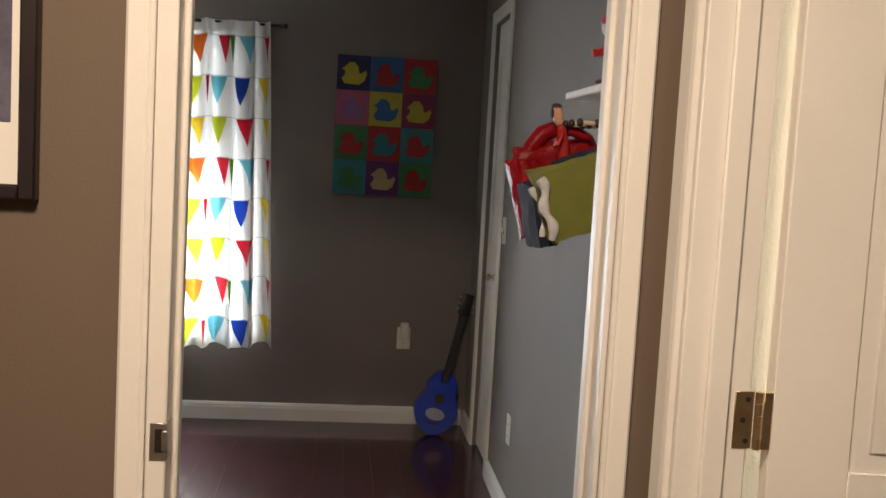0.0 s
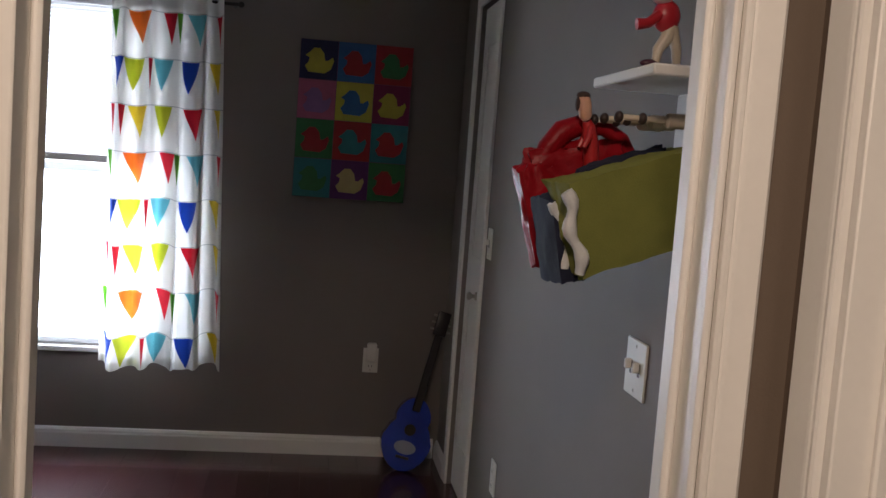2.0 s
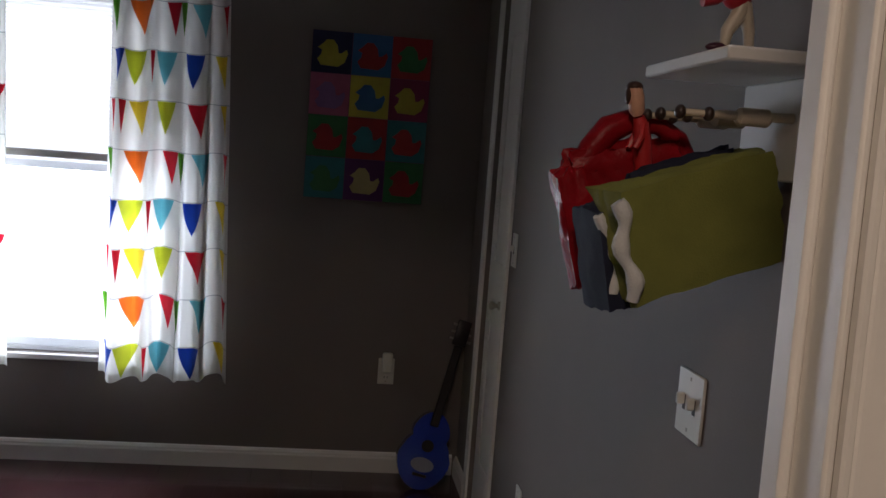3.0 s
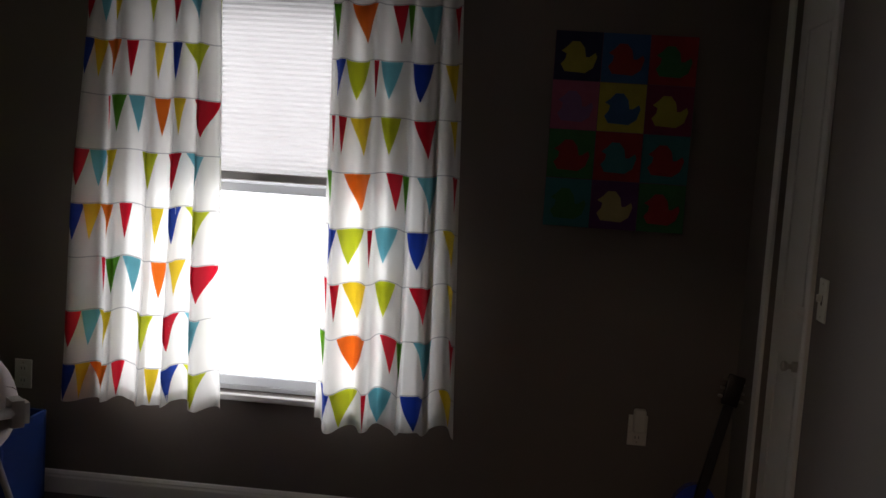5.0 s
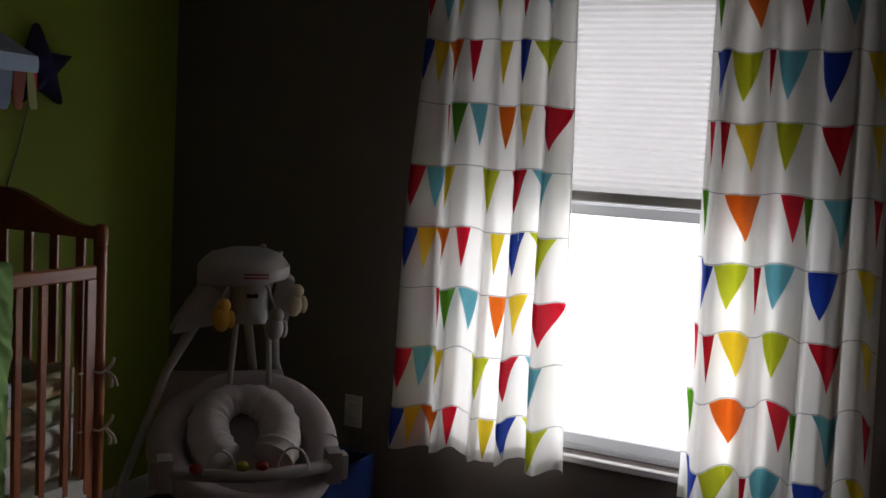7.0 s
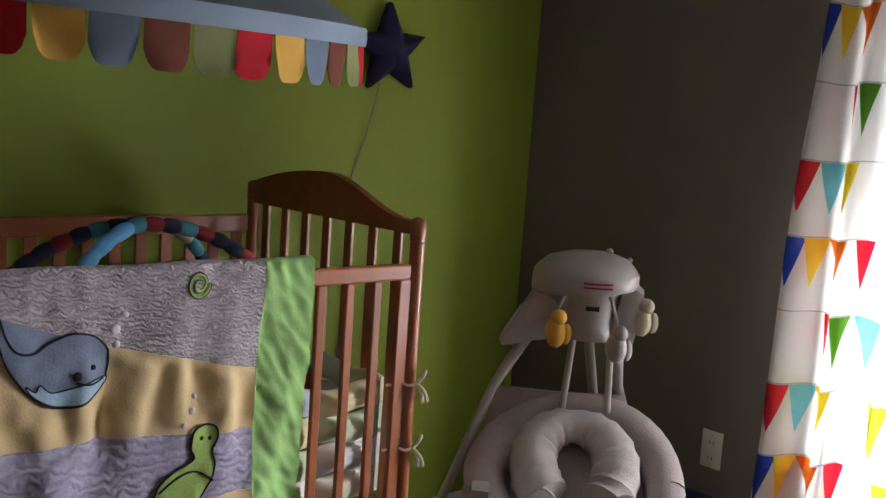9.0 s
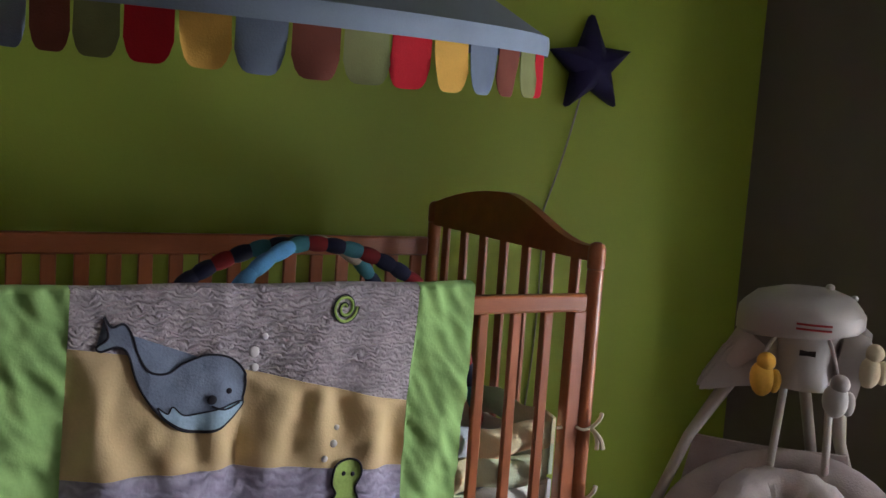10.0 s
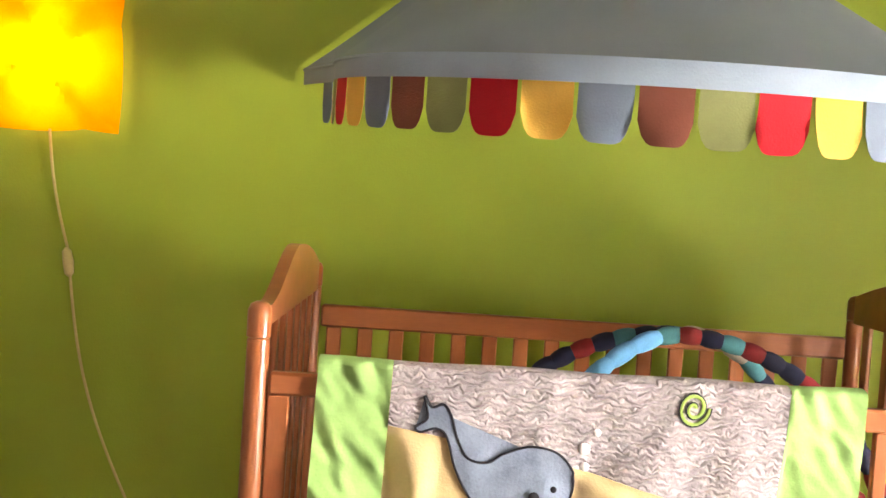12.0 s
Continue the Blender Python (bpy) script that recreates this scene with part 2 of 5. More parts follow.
# ---- door casings and jambs ----
def casing(bm, length_from, length_to, across, out, width, thick=0.016):
    """A moulded casing board: across points from the opening outwards, out points off the wall."""
    a, b, w, n = (Vector(v) for v in (length_from, length_to, across, out))
    prof = [(0, 0), (0, 0.0085), (0.003, 0.0105), (0.007, 0.0105), (0.0085, 0.009), (0.011, 0.0105), (0.015, 0.0112), (width - 0.004, 0.0128), (width, 0.0095), (width, 0)]
    ra, rb = ([bm.verts.new(p + w * u + n * d) for u, d in prof] for p in (a, b))
    k = len(prof)
    for i in range(k):
        bm.faces.new((ra[i], rb[i], rb[(i + 1) % k], ra[(i + 1) % k]))
    bm.faces.new(ra), bm.faces.new(rb[::-1])
    bmesh.ops.recalc_face_normals(bm, faces=bm.faces)
    return bm


def trim(name, bm, label="white painted door casing"):
    return structure(name, bm, WHITE, label, "trim")


CW = 0.056
for y, s in ((0.0, -1), (0.088, 1)):
    trim("trim", casing(bmesh.new(), (DX0 - 0.022, y, 0), (DX0 - 0.022, y, DZ + CW), (-1, 0, 0), (0, s, 0), 0.042))
    trim("trim", casing(bmesh.new(), (DX1 + 0.002, y, 0), (DX1 + 0.002, y, DZ + CW), (1, 0, 0), (0, s, 0), 0.042))
    trim("trim", casing(bmesh.new(), (DX0 - 0.022, y, DZ + 0.004), (DX1 + 0.002, y, DZ + 0.004), (0, 0, 1), (0, s, 0), CW))
door_1 = thing("door_1", (DX0, 0.06, 0), "white painted door frame with a metal strike plate", "door frame", kind="structure")
part("jamb", one_box(DX0 - 0.021, DX0 + 0.010, -0.005, 0.092, 0, DZ, bev=0.003), WHITE, door_1)
part("jamb", one_box(DX1 - 0.008, DX1 + 0.001, -0.004, 0.092, 0, DZ, bev=0.003), WHITE, door_1)
part("door_stop", one_box(DX0 + 0.0103, DX0 + 0.021, 0.040, 0.075, 0, DZ - 0.017, bev=0.004), WHITE, door_1)
part("door_stop", one_box(DX1 - 0.019, DX1 - 0.0083, 0.040, 0.075, 0, DZ - 0.017, bev=0.004), WHITE, door_1)
part("head_jamb", one_box(DX0 + 0.011, DX1 - 0.009, -0.004, 0.089, DZ - 0.016, DZ, bev=0.002), WHITE, door_1)
strike = part("strike_plate", box(one_box(DX0 - 0.014, DX0 + 0.0125, -0.0075, -0.0052, 0.899, 0.957, bev=0.001), DX0 + 0.0102, DX0 + 0.0125, -0.0050, 0.034, 0.899, 0.957, bev=0.001), NICKEL, door_1, "brushed nickel strike plate")
part("latch_hole", one_box(DX0 - 0.006, DX0 + 0.006, -0.0082, -0.0076, 0.912, 0.948, bev=0), DARK, strike)
part("lip", one_box(DX0 + 0.004, DX0 + 0.0135, -0.011, -0.0077, 0.914, 0.946, bev=0.0015), NICKEL, strike)

# side room doorway: casing, jamb, hinge, open door
trim("trim", casing(bmesh.new(), (HX, SY1 - 0.004, 0), (HX, SY1 - 0.004, 2.10), (0, 1, 0), (-1, 0, 0), CW))
trim("trim", casing(bmesh.new(), (HX, SY0 + 0.004, 0), (HX, SY0 + 0.004, 2.10), (0, -1, 0), (-1, 0, 0), CW))
door_2 = thing("door_2", (1.0, -0.10, 0), "white panelled door standing open in its white frame", "door", kind="structure")
part("jamb", one_box(HX + 0.001, HX + 0.112, SY1 - 0.016, SY1 + 0.002, 0, 2.04, bev=0.002), WHITE, door_2)
part("door_stop", one_box(HX + 0.040, HX + 0.076, SY1 - 0.0275, SY1 - 0.0165, 0, 2.03, bev=0.003), WHITE, door_2)
part("jamb", one_box(HX + 0.001, HX + 0.118, SY0 - 0.002, SY0 + 0.016, 0, 2.04, bev=0.002), WHITE, door_2)
hinge = thing("door_hinge", (0.98, SY1, 1.08), "aged brass butt hinge with three screws", "hinge")
hz, hx = 1.013, HX + 0.120
part("leaf", one_box(hx - 0.032, hx - 0.002, SY1 - 0.0185, SY1 - 0.0162, hz - 0.044, hz + 0.044, bev=0.001), BRASS, hinge)
for k in range(5):
    part("knuckle", tube(bmesh.new(), [(hx + 0.004, SY1 - 0.022, hz - 0.044 + 0.0178 * k), (hx + 0.004, SY1 - 0.022, hz - 0.0272 + 0.0178 * k)], 0.0062, 12), BRASS, hinge)
part("leaf", one_box(hx + 0.011, hx + 0.0255, SY1 - 0.024, SY1 - 0.021, hz - 0.044, hz + 0.044, bev=0.001), BRASS, hinge)
for dz in (-0.032, 0.0, 0.032):
    part("screw", tube(bmesh.new(), [(hx - 0.018 + (0.006 if dz else 0) * 1, SY1 - 0.0184, hz + dz), (hx - 0.018 + (0.006 if dz else 0), SY1 - 0.0196, hz + dz)], 0.0042, 10), DARK, hinge)


def panel_door(bm, width, height, thick, rows):
    """A moulded panel door in its own x (width), y (thickness), z: slab with raised and sunk panels on both faces."""
    stile, mid = 0.125, 0.09
    cols = [(stile, width / 2 - mid / 2), (width / 2 + mid / 2, width - stile)] if width > 0.6 else [(0.085, width - 0.085)]
    box(bm, 0, width, 0.006, thick - 0.006, 0, height, bev=0.001)
    for s in (0, 1):
        y0, y1 = (0, 0.006) if s == 0 else (thick - 0.006, thick)
        edges = [0] + [e for c in cols for e in c] + [width]
        for a, b in zip(edges[::2], edges[1::2]):
            box(bm, a, b, y0, y1, 0, height, bev=0.0015)
        zs = [0] + [e for r in rows for e in r] + [height]
        for c in cols:
            for a, b in zip(zs[::2], zs[1::2]):
                box(bm, c[0], c[1], y0, y1, a, b, bev=0.0015)
            for a, b in rows:
                box(bm, c[0] + 0.03, c[1] - 0.03, y0 + (0.001 if s == 0 else 0), y1 - (0 if s == 0 else 0.001), a + 0.03, b - 0.03, bev=0.0028)
    return bm


bm = panel_door(bmesh.new(), 0.76, 2.02, 0.035, [(0.22, 0.80), (0.93, 1.52), (1.63, 1.88)])
bmesh.ops.transform(bm, matrix=pose(hx + 0.027, SY1 - 0.020, 0.008, 0, 0, -4), verts=bm.verts)
part("door_leaf", bm, WHITE, door_2)

# ---- closet door in the east wall ----
trim("trim", casing(bmesh.new(), (XR, CY0, 0), (XR, CY0, 2.03 + CW), (0, -1, 0), (-1, 0, 0), CW))
trim("trim", casing(bmesh.new(), (XR, CY1, 0), (XR, CY1, 2.03 + CW), (0, 1, 0), (-1, 0, 0), CW))
trim("trim", casing(bmesh.new(), (XR, CY0, 2.03), (XR, CY1, 2.03), (0, 0, 1), (-1, 0, 0), CW))
door_3 = thing("door_3", (XR + 0.03, (CY0 + CY1) / 2, 0), "closed white closet door with a small knob", "door", kind="structure")
bm = panel_door(bmesh.new(), CY1 - CY0 - 0.012, 2.012, 0.035, [(0.2, 0.85), (1.0, 1.85)])
bmesh.ops.transform(bm, matrix=Matrix.Translation((XR + 0.018, CY1 - 0.006, 0.01)) @ pose(0, 0, 0, 0, 0, -90), verts=bm.verts)
part("door_leaf", bm, WHITE, door_3)
bm = tube(bmesh.new(), [(XR + 0.02, 2.800, 0.872), (XR - 0.002, 2.800, 0.872), (XR - 0.003, 2.800, 0.872), (XR - 0.012, 2.800, 0.872), (XR - 0.022, 2.800, 0.872), (XR - 0.030, 2.800, 0.872), (XR - 0.034, 2.800, 0.872)],
          [0.016, 0.016, 0.007, 0.007, 0.015, 0.016, 0.009], 16)
part("door_knob", bm, NICKEL, door_3, "small metal knob")

# ---- window ----
window_1 = thing("window_1", ((WX0 + WX1) / 2, YW + 0.07, WZ0), "white single hung window in full daylight", "window", kind="structure")
for a in ((WX0, WX0 + 0.04, WZ0, WZ1), (WX1 - 0.04, WX1, WZ0, WZ1), (WX0 + 0.041, WX1 - 0.041, WZ1 - 0.04, WZ1), (WX0 + 0.041, WX1 - 0.041, WZ0 + 0.001, WZ0 + 0.018)):
    part("window_frame", one_box(a[0], a[1], YW + 0.05, YW + 0.12, a[2], a[3], bev=0.003), VINYL, window_1)
ZM = 1.257
for z0, z1, y in ((WZ0 + 0.019, ZM, YW + 0.055), (ZM - 0.03, WZ1 - 0.042, YW + 0.088)):
    sash = part("sash", box(box(box(one_box(WX0 + 0.042, WX0 + 0.075, y, y + 0.028, z0, z1), WX1 - 0.075, WX1 - 0.042, y, y + 0.028, z0, z1), WX0 + 0.0755, WX1 - 0.0755, y, y + 0.028, z1 - 0.036, z1), WX0 + 0.0755, WX1 - 0.0755, y, y + 0.028, z0, z0 + 0.036), VINYL, window_1)
    pane = part("pane", one_box(WX0 + 0.074, WX1 - 0.074, y + 0.012, y + 0.016, z0 + 0.034, z1 - 0.034, bev=0), GLASS, sash)
    pane.visible_shadow = False
part("window_sill", one_box(WX0 - 0.02, WX1 + 0.02, YW - 0.022, YW + 0.05, WZ0 - 0.024, WZ0, bev=0.004), WHITE, window_1, "white painted sill")
structure("backdrop", one_box(-6, 5, 12.0, 12.05, -3, 9, bev=0), glow("bright_outdoors", (0.93, 0.97, 1.0), 9), "bright overcast distance outside the window", "backdrop")

shade = thing("cellular_shade", ((WX0 + WX1) / 2, YW + 0.02, WZ1), "white pleated cellular shade drawn halfway down", "window shade")
bm = bmesh.new()
n = 34
def pleat(u, v):
    k = v * n * 2
    return (WX0 + 0.012 + u * (WX1 - WX0 - 0.024), YW + 0.018 + 0.006 * abs((k % 2) - 1), 1.297 + v * (WZ1 - 0.03 - 1.297))
sheet(bm, pleat, 6, n * 2)
part("pleated_fabric", bm, SHADE, shade, smooth=False)
part("head_rail", one_box(WX0 + 0.01, WX1 - 0.01, YW + 0.008, YW + 0.045, WZ1 - 0.035, WZ1 - 0.001), VINYL, shade)
part("bottom_rail", one_box(WX0 + 0.012, WX1 - 0.012, YW + 0.006, YW + 0.036, 1.266, 1.298, bev=0.004), SHADE_RAIL, shade, "shaded grey bottom rail")


# ---- curtains ----
def curtain(top_x, low_x, z0, folds, phase, rows, low, deep):
    """A curtain between two x at its heading and two at its hem. rows: pennants as (colour, place across, half width), three rows in turn from below."""
    top = 1.995
    ob = thing("curtain", ((top_x[0] + top_x[1]) / 2, 3.41, 1.98), "white cotton curtain printed with rows of coloured pennants", "curtain", "curtain pair")

    def lay(u, z, off=0.0):
        s = (top - z) / (top - z0)
        w = 2 * math.pi * (folds * u + phase + 0.10 * math.sin(7 * u + 2.2 * s))
        amp = (0.020 + 0.022 * min(1, s * 2.0)) * deep * (1 + 0.5 * math.sin(2.1 * math.pi * u + 4 * phase))
        y = 3.405 + amp * math.sin(w) + 0.010 * math.sin(2.3 * w + 1.7) * s + 0.006 * math.sin(5 * u + 9 * s)
        left, right = (a + (b - a) * s for a, b in zip(top_x, low_x))
        x = left + (right - left) * (u - 0.022 * math.sin(w + 0.9) * min(1, 8 * u, 8 * (1 - u)) - 0.006 * math.sin(2 * w))
        return Vector((x, y - off, z + (0.012 * math.sin(w * 0.5 + 1) + low * u) * s))

    part("cloth", sheet(bmesh.new(), lambda u, v: lay(u, z0 + v * (top - z0)), 170, 44), CLOTH, ob)
    part("hem", sheet(bmesh.new(), lambda u, v: lay(u, z0 + v * 0.035, 0.0025), 170, 2), CLOTH, ob)
    part("heading", sheet(bmesh.new(), lambda u, v: lay(u, top - 0.055 + v * 0.055, 0.003 + 0.006 * math.sin(math.pi * v)), 170, 5), CLOTH, ob)
    strings = bmesh.new()
    z, high = z0 + 0.140, 0.134
    for r in range(8):
        if z > top - 0.03:
            break
        sheet(strings, lambda u, v: lay(u, z - 0.0022 + 0.0036 * v, 0.002), 170, 1)
        for letter, c, half in rows[r % len(rows)]:
            lo, hi = max(0.003, c - half), min(0.997, c + half)
            def flag(a, b, c=c, half=half, lo=lo, hi=hi):
                u = lo + (hi - lo) * a
                return lay(u, z - 0.003 - high * b * max(0.0, 1 - abs(u - c) / half), 0.0032)
            part("pennant", sheet(bmesh.new(), flag, 12, 6), FLAGS[letter], ob)
        z += 0.1985
    part("seam", strings, SEAM, ob)
    return ob


curtain((-0.490, -0.025), (-0.492, 0.042), 0.393, 4.5, 0.15, (
    (("b", 0.08, 0.056), ("l", 0.215, 0.078), ("r", 0.36, 0.022), ("t", 0.47, 0.068), ("b", 0.70, 0.068), ("y", 0.93, 0.045)),
    (("g", 0.03, 0.028), ("o", 0.26, 0.090), ("r", 0.52, 0.050), ("g", 0.60, 0.034), ("t", 0.77, 0.076), ("r", 0.955, 0.032)),
    (("r", 0.035, 0.022), ("r", 0.14, 0.032), ("y", 0.265, 0.074), ("l", 0.48, 0.056), ("r", 0.74, 0.068), ("y", 0.94, 0.034))), 0.012, 1.35)
curtain((-1.385, -0.893), (-1.438, -0.846), 0.420, 5.0, 0.40, (
    (("b", 0.05, 0.042), ("y", 0.12, 0.034), ("o", 0.22, 0.070), ("r", 0.36, 0.030), ("y", 0.57, 0.030), ("b", 0.69, 0.054), ("l", 0.84, 0.085)),
    (("r", 0.055, 0.048), ("t", 0.14, 0.036), ("y", 0.235, 0.068), ("l", 0.51, 0.066), ("r", 0.68, 0.064), ("t", 0.83, 0.072), ("l", 0.985, 0.014)),
    (("r", 0.18, 0.016), ("g", 0.29, 0.056), ("t", 0.41, 0.055), ("o", 0.59, 0.036), ("y", 0.72, 0.040), ("r", 0.88, 0.092))), 0.0, 1.1)
rod = thing("curtain_rod", (-0.7, 3.43, 1.975), "thin dark metal curtain rod above the window", "curtain rod")
part("rod", tube(bmesh.new(), [(-1.46, 3.428, 1.985), (0.03, 3.428, 1.985)], 0.008, 12), DARK, rod)
for x in (-1.44, 0.01):
    part("bracket", tube(bmesh.new(), [(x, 3.428, 1.985), (x, 3.48, 1.985), (x, YW - 0.001, 1.985)], 0.006, 8), DARK, rod)
    part("finial", ball(bmesh.new(), (x + (0.03 if x > 0 else -0.03), 3.428, 1.985), (0.014, 0.014, 0.014), 12), DARK, rod)

# ---- wall plates ----
def wall_plate(name, c, normal, toggle, label, plug=False, half=0.035, toggles=(0.0,)):
    """A plate 70 by 114 mm on a wall, with its normal along x or y."""
    ob = thing(name, c, label, "wall plate")
    def put(a0, a1, d0, d1, z0, z1, bev):
        x, y, z = c
        if abs(normal[1]):
            return one_box(x + a0, x + a1, *sorted((y + normal[1] * d0, y + normal[1] * d1)), z + z0, z + z1, bev=bev)
        return one_box(*sorted((x + normal[0] * d0, x + normal[0] * d1)), y + a0, y + a1, z + z0, z + z1, bev=bev)
    part("plate", put(-half, half, 0.0005, 0.006, -0.057, 0.057, 0.002), PLATE, ob)
    if toggle:
        for da in toggles:
            part("toggle", put(da - 0.005, da + 0.005, 0.0062, 0.020, -0.004, 0.016, 0.002), PLATE, ob)
            part("slot", put(da - 0.006, da + 0.006, 0.006, 0.0068, -0.013, 0.013, 0), DARK, ob)
    else:
        for dz in (-0.026, 0.022):
            face = part("socket", put(-0.016, 0.016, 0.006, 0.008, dz - 0.014, dz + 0.014, 0.001), PLATE, ob)
            for da in (-0.0065, 0.0065):
                part("slot", put(da - 0.0012, da + 0.0012, 0.0078, 0.0084, dz - 0.005, dz + 0.005, 0), DARK, face)
    for dz in (-0.044, 0.044):
        part("screw", put(-0.003, 0.003, 0.006, 0.007, dz - 0.003, dz + 0.003, 0.0008), NICKEL, ob)
    if plug:
        part("night_light", put(-0.020, 0.024, 0.0085, 0.045, 0.0, 0.085, 0.008), PLATE, ob, "white plug-in night light")
    return ob


wall_plate("outlet", (0.703, YW, 0.450), (0, -1), False, "ivory wall outlet with a plug-in night light", plug=True)
wall_plate("outlet", (-1.661, YW, 0.459), (0, -1), False, "ivory wall outlet near the room corner")
wall_plate("outlet", (XR, 2.19, 0.352), (-1, 0), False, "ivory wall outlet low on the wall")
wall_plate("wall_plate", (XR, 2.57, 1.098), (-1, 0), True, "ivory switch plate beside the closet door")
wall_plate("light_switch", (XR, 0.915, 1.003), (-1, 0), True, "ivory double light switch with two toggles by the doorway", half=0.057, toggles=(-0.023, 0.023))

# ---- poster with twelve birds ----
poster = thing("poster", (0.525, YW, 1.16), "square-patterned colourful canvas poster with twelve bird silhouettes", "poster")
PX0, PX1, PZ0, PZ1 = 0.300, 0.800, 1.182, 1.877
part("canvas", one_box(PX0, PX1, YW - 0.022, YW - 0.002, PZ0, PZ1, bev=0.003), mat("poster_canvas", (0.14, 0.05, 0.10), 0.7), poster)
INKS = {k: mat("ink_" + n, tuple(0.48 * v for v in c), 0.65, var=0.10, scale=20) for k, n, c in (
    ("n", "navy", (0.03, 0.03, 0.14)), ("r", "red", (0.62, 0.03, 0.03)), ("p", "pink", (0.72, 0.16, 0.30)), ("y", "yellow", (0.80, 0.66, 0.06)), ("w", "wine", (0.36, 0.015, 0.10)),
    ("b", "blue", (0.05, 0.20, 0.50)), ("g", "green", (0.06, 0.30, 0.09)), ("t", "teal", (0.05, 0.33, 0.36)), ("v", "violet", (0.18, 0.03, 0.22)), ("o", "orange", (0.80, 0.25, 0.05)), ("m", "mauve", (0.45, 0.20, 0.50)), ("c", "cream", (0.80, 0.62, 0.25)))}
BIRD = [(-0.30, -0.32), (0.18, -0.34), (0.36, -0.22), (0.44, 0.02), (0.40, 0.12), (0.26, 0.02), (0.18, 0.02), (0.14, 0.22), (0.02, 0.36), (-0.16, 0.36), (-0.27, 0.24), (-0.40, 0.14), (-0.28, 0.08), (-0.30, -0.04), (-0.40, -0.16)]
for k, (ground, bird) in enumerate(zip("nbrpywgrttvg", "yrgmbyrtrgcr")):
    c, r = k % 3, k // 3
    w, h = (PX1 - PX0) / 3, (PZ1 - PZ0) / 4
    x, z = PX0 + c * w, PZ1 - (r + 1) * h
    cell = part("panel", one_box(x + 0.001, x + w - 0.001, YW - 0.0245, YW - 0.0222, z + 0.001, z + h - 0.001, bev=0), INKS[ground], poster)
    cx, cz = x + w / 2, z + h / 2 - 0.006
    part("bird", plate_shape(bmesh.new(), BIRD, lambda a, b, d: (cx + a * w * 0.9, YW - 0.0247 - d, cz + b * h * 0.9), 0.0012), INKS[bird], cell)

# ---- framed picture in the hall ----
picture = thing("framed_picture", (-0.46, 0, 1.30), "black framed print with a wide white mat on the hall wall", "picture")
FX0, FX1, FZ0, FZ1 = -0.613, -0.088, 1.286, 1.993
for a in ((FX0, FX0 + 0.025, FZ0, FZ1), (FX1 - 0.025, FX1, FZ0, FZ1), (FX0 + 0.0252, FX1 - 0.0252, FZ0, FZ0 + 0.022), (FX0 + 0.0252, FX1 - 0.0252, FZ1 - 0.022, FZ1)):
    part("frame_bar", one_box(a[0], a[1], -0.026, -0.002, a[2], a[3], bev=0.003), BLACK, picture)
part("mat_board", one_box(FX0 + 0.02, FX1 - 0.02, -0.012, -0.006, FZ0 + 0.018, FZ1 - 0.018, bev=0), PAPER, picture)
part("print", one_box(FX0 + 0.045, FX1 - 0.039, -0.0135, -0.0122, FZ0 + 0.112, FZ1 - 0.11, bev=0), PRINT, picture)

# ---- toy guitar leaning in the corner ----
guitar = thing("toy_guitar", (0.83, 3.40, 0.0), "small blue toy guitar leaning against the wall corner", "guitar")
BLUE = mat("glossy_blue", (0.02, 0.05, 0.42), 0.2, var=0.15, coat=0.5)
lean = Matrix.Translation((0.838, 3.335, 0.004)) @ pose(0, 0, 0, -8, 14, 0)
outline = []
for k in range(40):
    a = 2 * math.pi * k / 40
    z = 0.165 - 0.165 * math.cos(a)
    w = 0.118 - 0.026 * math.exp(-((z - 0.19) / 0.04) ** 2) - 0.024 * (z > 0.20)
    outline.append((w * math.sin(a), z))
def on_guitar(a, b, d):
    return lean @ Vector((a, -d, b))
part("body", plate_shape(bmesh.new(), outline, on_guitar, 0.05), BLUE, guitar)
part("sound_hole", plate_shape(bmesh.new(), [(0.026 * math.sin(t / 3), 0.185 + 0.026 * math.cos(t / 3)) for t in range(19)], lambda a, b, d: on_guitar(a, b, 0.0505 + d), 0.001), DARK, guitar)
part("decal", plate_shape(bmesh.new(), [(0.05 * math.sin(t / 3), 0.105 + 0.03 * math.cos(t / 3)) for t in range(19)], lambda a, b, d: on_guitar(a, b, 0.0505 + d), 0.001), mat("pale_decal", (0.30, 0.32, 0.42), 0.4), guitar)
bm = one_box(-0.018, 0.018, -0.062, -0.046, 0.27, 0.62, bev=0.004)
bmesh.ops.transform(bm, matrix=lean, verts=bm.verts)
part("neck", bm, BLACK, guitar)
bm = one_box(-0.030, 0.030, -0.060, -0.044, 0.62, 0.73, bev=0.006)
bmesh.ops.transform(bm, matrix=lean, verts=bm.verts)
head = part("headstock", bm, BLACK, guitar)
for s in (-1, 1):
    for z in (0.645, 0.675, 0.705):
        part("tuning_peg", tube(bmesh.new(), [on_guitar(s * 0.030, z, 0.052), on_guitar(s * 0.046, z, 0.052)], 0.005, 8), NICKEL, head)
bm = one_box(-0.03, 0.03, -0.058, -0.05, 0.055, 0.067, bev=0.002)
bmesh.ops.transform(bm, matrix=lean, verts=bm.verts)
part("bridge", bm, BLACK, guitar)

